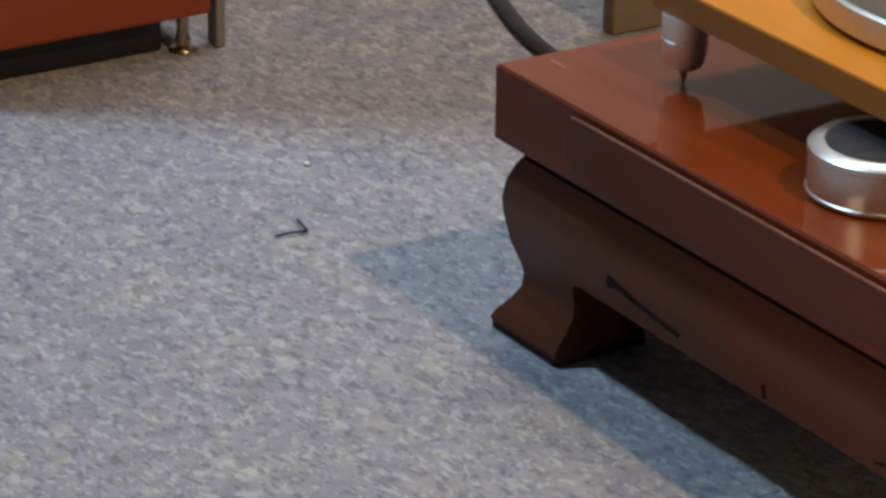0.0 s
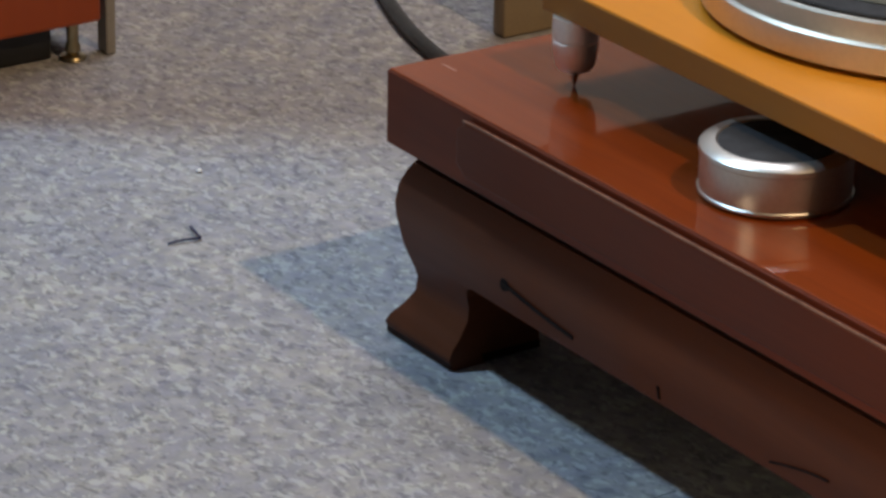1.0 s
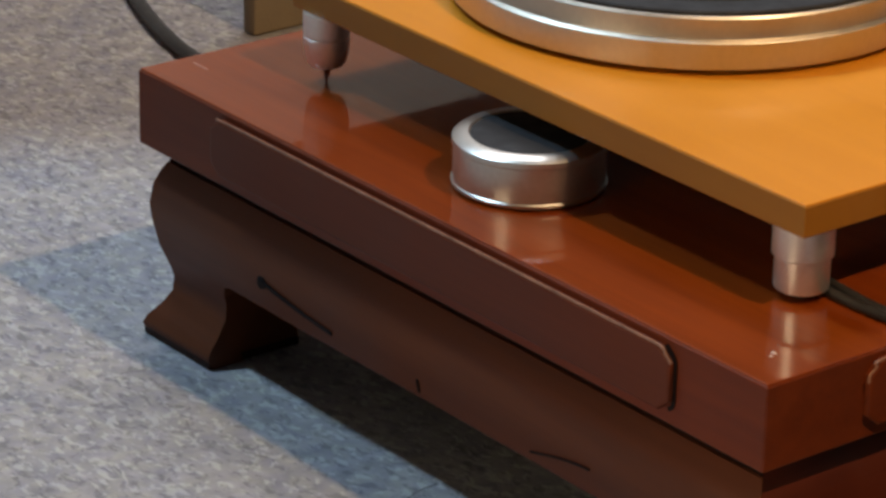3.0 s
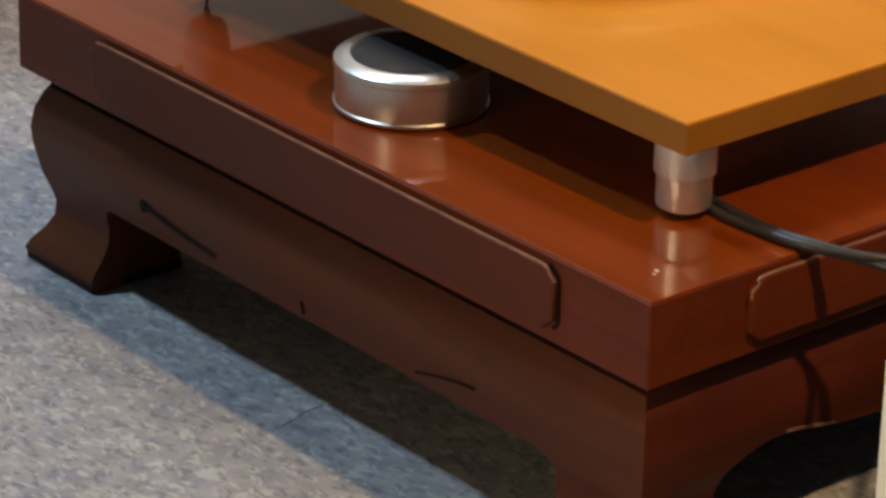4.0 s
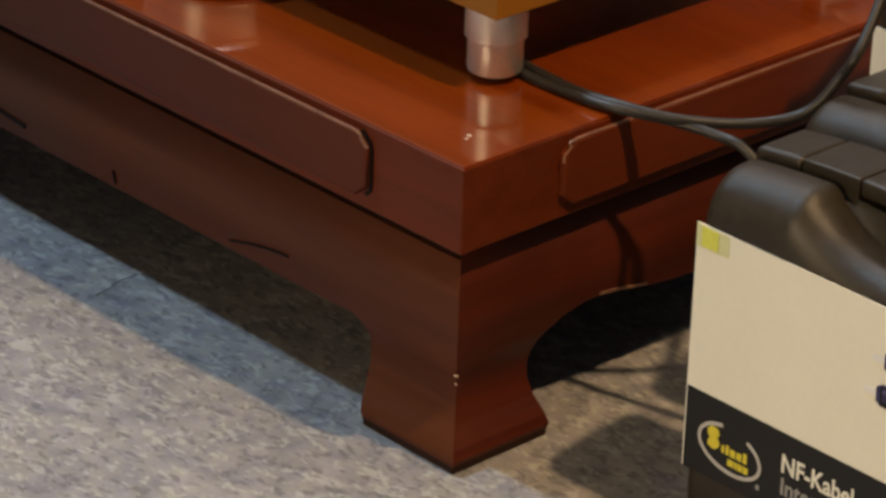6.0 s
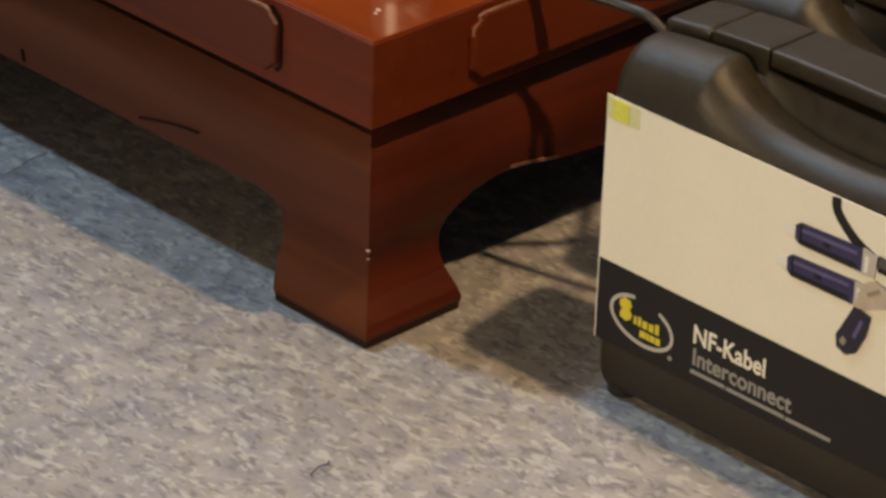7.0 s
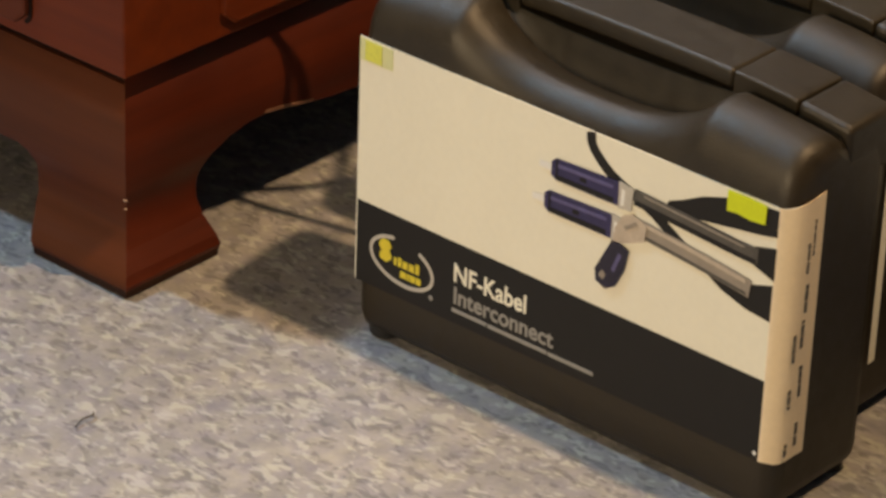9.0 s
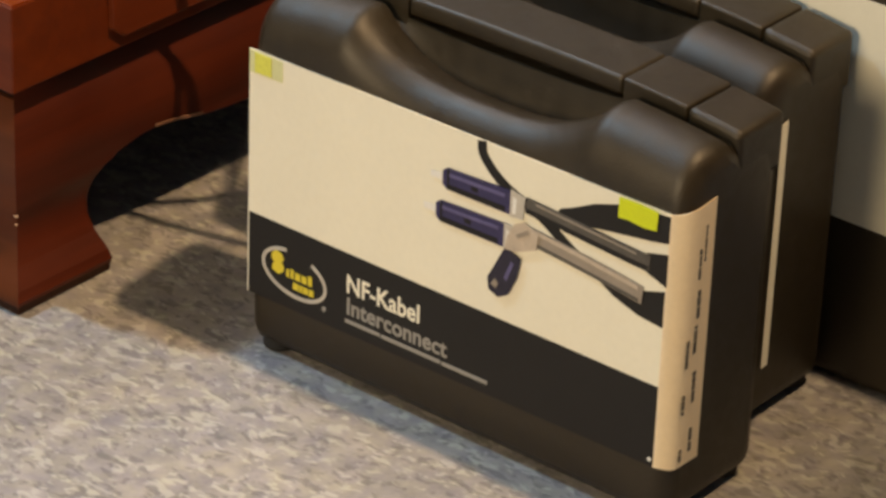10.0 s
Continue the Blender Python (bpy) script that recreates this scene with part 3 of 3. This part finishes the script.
def case_shell():
    """The two moulded shells: rounded ends, a scooped grip in the top."""
    hw = (BX1 - BX0) / 2
    n = 84
    bm = bmesh.new()
    rings = []
    ym = (BY0 + BY1) / 2
    for i in range(n + 1):
        a = -1 + 2 * i / n
        a = math.copysign(1 - (1 - abs(a)) ** 1.25, a)
        x = BXM + hw * a
        edge = hw - abs(x - BXM)
        r = 0.010
        k = 0.0 if edge >= r else r - math.sqrt(max(0.0, r * r - (r - edge) ** 2))
        s = abs(x - BXM) / 0.0765
        scoop = 0.0 if s >= 1 else (1 - s ** 2.8) ** 0.85
        zt = arch(x, 0.1985) - 0.0225 * scoop - 0.95 * k
        zb = arch(x, 0.1950) - 0.95 * k
        cut = 0.0065 * min(1.0, max(0.0, (edge - 0.006) / 0.02))
        hole = scoop
        lip = scoop * 0.006
        low = [(BY1 - 0.006, 0.0045), (BY0 + 0.006, 0.0045), (BY0 + 0.002, 0.0060), (BY0, 0.0110), (BY0, 0.0300), (BY0, 0.0600), (BY0, 0.1000), (BY0, 0.1400)]
        top = [(BY0, zt - 0.0300), (BY0 + 0.0003, zt - 0.0220), (BY0 + 0.0020, zt - 0.0150), (BY0 + 0.0050, zt - 0.0090), (BY0 + 0.0095, zt - 0.0045), (BY0 + 0.0140, zt - 0.0015 - 0.05 * lip),
               (BY0 + 0.0190, zt - 0.30 * lip), (BY0 + 0.0245, zt + 0.0004 - 0.75 * lip), (BY0 + 0.0300, zt + 0.0004 - 1.0 * lip), (BY0 + 0.0340, zt - 0.0006 - 0.007 * hole), (BY0 + 0.0366, zt - 0.0020 - 0.006 * hole), (BY0 + 0.0378, zt - cut - 0.001 * hole),
               (BY0 + 0.0398, zb - cut - 0.003 * hole), (BY0 + 0.0404, zb - 0.002 - 0.005 * hole), (BY1 - 0.0040, zb - 0.002 - 0.005 * hole), (BY1 - 0.0010, zb - 0.008), (BY1, zb - 0.016), (BY1, 0.1000), (BY1, 0.0110), (BY1 - 0.002, 0.0060)]
        loop = []
        for y, z in low + top:
            d = y - ym
            loop.append((x, ym + math.copysign(max(0.002, abs(d) - k), d), z + (k if z < 0.02 else 0)))
        rings.append([bm.verts.new(q) for q in loop])
    m = len(rings[0])
    for a, b in zip(rings, rings[1:]):
        for k in range(m):
            bm.faces.new((a[k], b[k], b[(k + 1) % m], a[(k + 1) % m]))
    bm.faces.new(rings[0])
    bm.faces.new(rings[-1][::-1])
    return bm


def bar_on_top(x0, x1, thick, y0=0.1005, y1=0.1366, bevel=0.0028, top=0.2020):
    """A bar along the top of the case that follows its droop."""
    bm = box(x0, x1, y0, y1, -thick, 0.0, bevel, 3)
    for k in range(1, 6):
        bmesh.ops.bisect_plane(bm, geom=bm.verts[:] + bm.edges[:] + bm.faces[:], plane_co=(x0 + (x1 - x0) * k / 6, 0, 0), plane_no=(1, 0, 0))
    for v in bm.verts:
        v.co.z += arch(v.co.x, top)
    return bm


def words(text, x, z, size, y, mat, parent, stretch=1.0):
    cu = bpy.data.curves.new("lettering", "FONT")
    cu.body, cu.size, cu.extrude, cu.offset = text, size, 0.0001, size * 0.022
    tmp = new("lettering", cu)
    bpy.context.view_layer.update()
    me = bpy.data.meshes.new_from_object(tmp.evaluated_get(bpy.context.evaluated_depsgraph_get()))
    bpy.data.objects.remove(tmp)
    me.transform(pose(x, y, z, 90, 0, 0) @ Matrix.Diagonal((stretch, 1, 1, 1)))
    me.materials.clear()
    me.materials.append(mat)
    ob = new("lettering", me)
    ob.parent = parent
    return ob


def cable_case(printed):
    c = empty("cable_case", ((BX0 + BX1) / 2, (BY0 + BY1) / 2, 0), "black moulded plastic carrying case with a printed cable label", "case", "cable cases beside the stand")
    part("shell", case_shell(), CASE_PLASTIC, c, "black textured plastic shell with a scooped grip", 50)
    part("handle", bar_on_top(BXM - 0.0660, BXM + 0.0660, 0.0095, bevel=0.0020), CASE_PLASTIC, c, "flat black carrying handle")
    for s in (-1, 1):
        a, b = sorted((BXM + s * 0.0664, BXM + s * 0.1042))
        part("latch", bar_on_top(a, b, 0.0170, bevel=0.0012), CASE_PLASTIC, c, "black plastic latch")
        a, b = sorted((BXM + s * 0.1046, BXM + s * 0.1357))
        part("end_rib", bar_on_top(a, b, 0.0300, y0=0.1000, y1=0.1370, bevel=0.0030), CASE_PLASTIC, c)
    for x in (BX0 + 0.0145, BX1 - 0.0145):
        for y in (BY0 + 0.0105, BY1 - 0.0105):
            part("rubber_foot", lathe([(0.0080, 0.0002), (0.0092, 0.0012), (0.0092, 0.0070)], x, y, 20), RUBBER, c)
    Y = BY0 - 0.0003
    label = part("label", sheet([(BX0 + 0.0006, 0.033), (0.3752, 0.0355), (0.3752, 0.1655), (BX0 + 0.0006, 0.1650)], BY0 + 0.0001, 0.0005), PAPER, c, "white and black printed paper label")
    part("print_panel", sheet([(0.1122, 0.0330), (0.3750, 0.0357), (0.3750, 0.0775), (0.1122, 0.0775)], Y, 0.0004), PRINT_BLACK, label, "black lower half of the label")
    # the sticker folded round the side
    bm = bmesh.new()
    prof = [(0.3836, 0.0150), (0.3836, 0.0205)] if not printed else [(0.3740, -0.0009), (0.3765, -0.0006), (0.3790, 0.0006), (0.3812, 0.0026), (0.3827, 0.0056), (0.3834, 0.0095), (0.3836, 0.0150), (0.3836, 0.0222)]
    grid = []
    for d in (0.0, -0.0005):
        grid.append([[bm.verts.new((x + d, BY0 + y - d * 0.6, z)) for z in (0.0355 + 0.0004 * math.sin(k * 1.3), 0.08, 0.12, 0.1655 + 0.0006 * k)] for k, (x, y) in enumerate(prof)])
    for g in grid:
        for a, b in zip(g, g[1:]):
            for k in range(3):
                bm.faces.new((a[k], b[k], b[k + 1], a[k + 1]))
    for k in (0, -1):
        for m in range(3):
            bm.faces.new((grid[0][k][m], grid[0][k][m + 1], grid[1][k][m + 1], grid[1][k][m]))
    for m in (0, 3):
        for k in range(len(prof) - 1):
            bm.faces.new((grid[0][k][m], grid[0][k + 1][m], grid[1][k + 1][m], grid[1][k][m]))
    st = part("side_sticker", bm, CREAM if printed else PAPER, c, "cream paper sticker folded round the edge")
    rnd = random.Random(4)
    for z0, z1, y0, w in () if not printed else ((0.140, 0.158, 0.0155, 0.0012), (0.132, 0.147, 0.0120, 0.0016), (0.112, 0.126, 0.0130, 0.0026), (0.094, 0.108, 0.0125, 0.0022), (0.088, 0.102, 0.0070, 0.0018), (0.068, 0.084, 0.0140, 0.0024), (0.064, 0.074, 0.0065, 0.0020), (0.042, 0.054, 0.0145, 0.0022), (0.039, 0.045, 0.0070, 0.0018)):
        z = z0
        while z < z1:
            h = rnd.uniform(0.0014, 0.0060)
            part("print_bar", box(0.3834, 0.3839, BY0 + y0 - w / 2 * rnd.uniform(0.6, 1), BY0 + y0 + w / 2, z, min(z1, z + h)), PRINT_DGREY, st)
            z += h + rnd.uniform(0.0005, 0.0011)
    if printed:
        Y1, Y2, Y3 = Y - 0.0003, Y - 0.0006, Y - 0.0009
        # cables and plugs in the printed picture
        part("printed_cable", band([(0.2612, 0.1648), (0.2635, 0.1570), (0.2770, 0.1465), (0.2990, 0.1385), (0.3190, 0.1275), (0.3290, 0.1235)], 0.0056, Y, 0.0003), PRINT_BLACK, label, "printed dark cable loop")
        part("printed_cable", sheet([(0.3060, 0.1405), (0.3105, 0.1470), (0.3180, 0.1500), (0.3300, 0.1560), (0.3442, 0.1605), (0.3600, 0.1632), (0.3740, 0.1642), (0.3740, 0.1510), (0.3640, 0.1490), (0.3500, 0.1470), (0.3350, 0.1448), (0.3180, 0.1420)], Y1, 0.0003), PRINT_BLACK, label)
        part("printed_cable", band([(0.2900, 0.1418), (0.3200, 0.1402), (0.3480, 0.1385), (0.3640, 0.1378)], 0.0082, Y2, 0.0003), PRINT_DGREY, label, "printed grey braided cable")
        part("printed_cable", sheet([(0.3620, 0.1425), (0.3742, 0.1455), (0.3742, 0.1290), (0.3620, 0.1330)], Y1, 0.0003), PRINT_BLACK, label)
        part("printed_cable", sheet([(0.3330, 0.1200), (0.3600, 0.1225), (0.3742, 0.1268), (0.3742, 0.1080), (0.3590, 0.1095), (0.3440, 0.1140)], Y, 0.0003), PRINT_BLACK, label)
        part("printed_cable", band([(0.2900, 0.1275), (0.3200, 0.1250), (0.3450, 0.1225), (0.3610, 0.1205)], 0.0092, Y2, 0.0003), PRINT_TAUPE, label, "printed taupe cable sleeve")
        for x0, z0, x1, z1 in ((0.2385, 0.1390, 0.2800, 0.1398), (0.2350, 0.1212, 0.2770, 0.1220)):
            part("printed_plug", sheet([(x0, z0 - 0.0035), (x0 + 0.003, z0 - 0.0056), (x1, z1 - 0.0062), (x1 + 0.001, z1), (x1, z1 + 0.0062), (x0 + 0.003, z0 + 0.0056), (x0, z0 + 0.0035)], Y2, 0.0003), PRINT_NAVY, label, "printed navy blue plug")
            part("printed_shine", band([(x0 + 0.004, z0 + 0.0022), (x1 - 0.003, z1 + 0.0026)], 0.0018, Y3, 0.0002), PRINT_NAVY_HI, label)
            part("printed_tip", sheet([(x0 - 0.0075, z0 - 0.0016), (x0, z0 - 0.0020), (x0, z0 + 0.0020), (x0 - 0.0075, z0 + 0.0012)], Y2, 0.0003), FLUFF, label, "printed white plug tip")
            part("printed_collar", sheet([(x1 + 0.0005, z1 - 0.0070), (x1 + 0.0085, z1 - 0.0062), (x1 + 0.0095, z1 + 0.0055), (x1 + 0.0005, z1 + 0.0070)], Y2 - 0.0001, 0.0003), GREY_LIGHT, label, "printed silver collar")
            part("printed_shine", sheet([(x1 + 0.0020, z1 - 0.0050), (x1 + 0.0040, z1 - 0.0050), (x1 + 0.0045, z1 + 0.0030), (x1 + 0.0022, z1 + 0.0035)], Y3, 0.0002), FLUFF, label)
        part("printed_plug", sheet([(0.2790, 0.1165), (0.2890, 0.1135), (0.2870, 0.1030), (0.2820, 0.0925), (0.2760, 0.0892), (0.2700, 0.0915), (0.2690, 0.0975), (0.2740, 0.1070)], Y2 - 0.0005, 0.0003), PRINT_INK, label, "printed dark plug end")
        part("printed_shine", sheet([(0.2715, 0.0950), (0.2745, 0.0935), (0.2760, 0.0965), (0.2735, 0.0985)], Y3 - 0.0004, 0.0003), PRINT_TAUPE, label)
        part("printed_shine", band([(0.2840, 0.1100), (0.2800, 0.1000)], 0.0020, Y3 - 0.0004, 0.0002), PRINT_NAVY_HI, label)
        part("printed_shade", band([(0.2905, 0.1391), (0.3200, 0.1374), (0.3480, 0.1356), (0.3630, 0.1349)], 0.0026, Y3, 0.0002), PRINT_BLACK, label)
        part("printed_shine", band([(0.2960, 0.1440), (0.3250, 0.1422), (0.3560, 0.1402)], 0.0010, Y3, 0.0002), PRINT_TAUPE, label)
        part("printed_shine", band([(0.2920, 0.1302), (0.3200, 0.1278), (0.3580, 0.1236)], 0.0020, Y3, 0.0002), PRINT_BEIGE, label)
        part("printed_shade", band([(0.2920, 0.1240), (0.3200, 0.1216), (0.3590, 0.1175)], 0.0016, Y3, 0.0002), PRINT_DGREY, label)
        part("printed_collar", sheet([(0.2790, 0.1155), (0.2860, 0.1165), (0.2980, 0.1215), (0.2990, 0.1300), (0.2900, 0.1330), (0.2840, 0.1300), (0.2800, 0.1230)], Y3 - 0.0003, 0.0003), PRINT_BEIGE, label, "printed beige yoke of the plugs")
        part("printed_shade", band([(0.2860, 0.1245), (0.2930, 0.1290)], 0.0022, Y3 - 0.0007, 0.0002), PRINT_TAUPE, label)
        for x0, z0 in ((0.2385, 0.1390), (0.2350, 0.1212)):
            part("printed_shade", band([(x0 + 0.004, z0 - 0.0040), (x0 + 0.039, z0 - 0.0034)], 0.0026, Y3, 0.0002), PRINT_BLACK, label)
            part("printed_shade", band([(x0 + 0.0035, z0 - 0.0050), (x0 + 0.0035, z0 + 0.0050)], 0.0012, Y3 - 0.0001, 0.0002), PRINT_BLACK, label)
            part("printed_mark", band([(x0 + 0.018, z0 + 0.0002), (x0 + 0.022, z0 + 0.0002)], 0.0022, Y3, 0.0002), PRINT_BLACK, label)
        # oval badge with bars for its unreadable lettering
        def oval(t):
            a = math.radians(t)
            u, v = 0.0212 * math.cos(a), 0.0118 * math.sin(a)
            ca, sa = math.cos(-0.10), math.sin(-0.10)
            return 0.1437 + u * ca - v * sa, 0.0532 + u * sa + v * ca
        B = Y - 0.0004
        part("badge_ring", band([oval(t) for t in range(108, 426, 12)], 0.0020, B, 0.0003, 4), GREY_LIGHT, label, "light grey open oval ring")
        part("badge_bar", sheet([(0.1288, 0.0512), (0.1330, 0.0500), (0.1362, 0.0520), (0.1368, 0.0548), (0.1350, 0.0568), (0.1366, 0.0590), (0.1352, 0.0618), (0.1312, 0.0626), (0.1284, 0.0604), (0.1282, 0.0578), (0.1300, 0.0556), (0.1286, 0.0538)], B, 0.0003), PRINT_YELLOW, label, "yellow badge shape")
        for x0, w, z0, z1 in ((0.1384, 0.0018, 0.0506, 0.0548), (0.1412, 0.0022, 0.0506, 0.0556), (0.1444, 0.0034, 0.0506, 0.0546), (0.1488, 0.0034, 0.0506, 0.0546), (0.1532, 0.0026, 0.0506, 0.0560), (0.1430, 0.0040, 0.0452, 0.0488), (0.1476, 0.0018, 0.0452, 0.0488), (0.1500, 0.0032, 0.0452, 0.0488), (0.1538, 0.0032, 0.0452, 0.0488)):
            part("badge_bar", sheet([(x0, z0), (x0 + w, z0), (x0 + w, z1), (x0, z1)], B, 0.0003), PRINT_YELLOW, label)
        part("badge_dot", lathe_dot(0.1642, 0.0416, 0.0014, B), PRINT_GREY, label)
        words("NF-Kabel", 0.1784, 0.0566, 0.0139, B, PAPER, label, 0.915)
        words("Interconnect", 0.1788, 0.0447, 0.0128, B, PRINT_GREY, label, 0.995)
        x = 0.1786
        for w in (0.0230, 0.0385, 0.0290):
            part("print_bar", sheet([(x, 0.0398), (x + w, 0.0400), (x + w, 0.0420), (x, 0.0418)], B, 0.0003), PRINT_GREY, label)
            x += w + 0.0011
        part("tag", sheet([(0.1112, 0.1528), (0.1336, 0.1532), (0.1334, 0.1640), (0.1112, 0.1646)], Y, 0.0003), NEON_PALE, c, "faded lime paper tag")
        part("tag", sheet([(0.1150, 0.1536), (0.1262, 0.1538), (0.1260, 0.1636), (0.1150, 0.1638)], Y1, 0.0003), NEON_SOFT, c)
        part("tag", sheet([(0.3445, 0.1545), (0.3500, 0.1552), (0.3590, 0.1543), (0.3668, 0.1552), (0.3672, 0.1645), (0.3560, 0.1652), (0.3445, 0.1648)], Y3, 0.0004), NEON, c, "neon yellow paper tag")
        part("printed_dot", lathe_dot(0.3715, 0.0391, 0.0011, B), FLUFF, c)
    rest(c)
    for k in c.children:
        rest(k)
        # the printed sheets sit a little lower and taller on the shell
        if k.name.split(".")[0] in ("label", "tag", "side_sticker", "printed_dot"):
            k.matrix_basis = Matrix.Translation((0, 0, -0.0031)) @ Matrix.Diagonal((1, 1, 1.0245, 1)) @ k.matrix_basis
    c.location += Vector((-0.0129, -0.0006, 0))
    c.scale = (0.969, 0.965, 1.0)
    return c


def lathe_dot(x, z, r, y):
    return sheet([(x + r * math.cos(a * math.pi / 8), z + r * math.sin(a * math.pi / 8)) for a in range(16)], y, 0.0003)


case_one = cable_case(True)
case_two = cable_case(False)
case_two.location += Vector((-0.0245, 0.0940, 0))
tagged(case_two, "black moulded plastic carrying case behind another one")


def tall_box():
    x0, x1, y0, y1, h = 0.0595, 0.4280, 0.2340, 0.3240, 0.262
    c = empty("cable_case", ((x0 + x1) / 2, (y0 + y1) / 2, 0), "larger black case with a white label behind the others", "case", "cable cases beside the stand")
    part("shell", box(x0, x1, y0, y1, 0.0006, h, 0.007, 4), CASE_PLASTIC, c)
    part("label", sheet([(x0 + 0.001, 0.0910), (x1 - 0.003, 0.0910), (x1 - 0.003, 0.2105), (x0 + 0.001, 0.2105)], y0 + 0.0002, 0.0006), PAPER, c, "white upper half of a printed label")
    rest(c)


tall_box()


# ---- leads on the stand ----
def lead(name, pts, r, label):
    return tagged(mesh_object(name, tube(pts, r), CABLE), label, "cable", "leads of the turntable")


lead("audio_cable", [(-0.1113, 0.1163, H + 0.0026), (-0.0623, 0.1088, H + 0.0026), (-0.0260, 0.1065, H + 0.0030), (0.0017, 0.1098, 0.1790), (0.0273, 0.1231, 0.1768), (0.0524, 0.1505, 0.1752), (0.0724, 0.1708, 0.1830), (0.0837, 0.1820, 0.2030), (0.0896, 0.1906, 0.2220), (0.068, 0.255, 0.268), (0.03, 0.37, 0.250)], 0.0028, "dark audio cable from the turntable hanging past the stand")
lead("audio_cable", [(-0.1119, 0.1099, H + 0.0026), (-0.0630, 0.1015, H + 0.0026), (-0.0274, 0.1019, H + 0.0030), (0.0013, 0.1057, 0.1785), (0.0226, 0.1222, 0.1748), (0.0459, 0.1318, 0.1722), (0.0647, 0.1353, 0.1690), (0.0772, 0.1396, 0.1500), (0.0815, 0.1450, 0.0900), (0.084, 0.1490, 0.0200), (0.080, 0.1750, 0.0030), (0.070, 0.2600, 0.0030)], 0.0028, "dark audio cable falling behind the case to the carpet")
lead("power_cable", [(-1.185, 0.392, 0.006), (-1.126, 0.362, 0.006), (-1.095, 0.3455, 0.006), (-1.057, 0.330, 0.006), (-1.018, 0.317, 0.006), (-0.985, 0.308, 0.006), (-0.932, 0.298, 0.006), (-0.819, 0.286, 0.006), (-0.689, 0.294, 0.006), (-0.595, 0.381, 0.006)], 0.0056, "thick black power cable on the carpet")


# ---- loudspeaker ----
def loudspeaker():
    c = empty("loudspeaker", (-1.23, -0.03, 0), "tall red cherry loudspeaker on gold cone feet", "loudspeaker")
    part("cabinet", box(-1.366, -1.0935, -0.1525, 0.093, 0.0285, 1.42, 0.003, 2), SPEAKER_WOOD, c, "red cherry veneered cabinet")
    part("base_plate", box(-1.362, -1.109, -0.147, 0.0585, 0.0006, 0.0280, 0.002, 2), BLACK_BASE, c, "black recessed base plate")
    for x, y in ((-1.1023, 0.0725), (-1.1023, -0.132), (-1.345, 0.0725), (-1.345, -0.132)):
        f = part("foot", lathe([(0.004, 0.0045), (0.006, 0.007), (0.0055, 0.012), (0.0045, 0.014), (0.0045, 0.0285)], x, y, 24), GOLD, c, "gold cone foot")
        part("foot_disc", lathe([(0.0095, 0.0004), (0.0104, 0.0016), (0.0095, 0.0032), (0.005, 0.0046)], x, y, 32), GOLD, f, "gold floor disc")
    rest(c)
    for k in c.children:
        rest(k)


loudspeaker()
tagged(mesh_object("board", box(-1.1110, -1.0955, 0.0980, 0.1060, 0.0004, 0.90, 0.001, 1), GREYBOARD), "thin grey-beige board standing beside the loudspeaker", "board")
tagged(mesh_object("board", box(-0.9860, -0.9700, 0.3738, 0.545, 0.0004, 0.34, 0.002, 2), BEIGE), "plain beige board standing behind the stand", "board")

# ---- bits on the carpet ----
tagged(mesh_object("thread", tube([(-0.7500, -0.0466, 0.0016), (-0.7490, -0.0351, 0.0022), (-0.7472, -0.0245, 0.0020), (-0.7500, -0.0232, 0.0022), (-0.7563, -0.0224, 0.0026), (-0.7655, -0.0206, 0.0026)], 0.0009, 8, 6), THREAD), "dark blue bit of thread on the carpet", "thread")
tagged(mesh_object("fluff", lathe([(0.0004, 0.0003), (0.0022, 0.0012), (0.0014, 0.0024)], -0.8536, 0.0372, 10), FLUFF), "tiny white speck of fluff on the carpet", "fluff")
tagged(mesh_object("thread", tube([(0.0719, -0.1040, 0.0016), (0.0702, -0.0975, 0.0024), (0.0714, -0.0925, 0.0026), (0.0684, -0.0890, 0.0016)], 0.0005, 8, 6), PRINT_DGREY), "dark curled bit of thread on the carpet", "thread")
tagged(mesh_object("hair", tube([(-0.2836, 0.0189, 0.0012), (-0.2826, 0.0059, 0.0016), (-0.2791, -0.0051, 0.0016), (-0.2776, -0.0159, 0.0012)], 0.0003, 6, 6), PRINT_DGREY), "fine dark hair lying on the carpet", "hair")
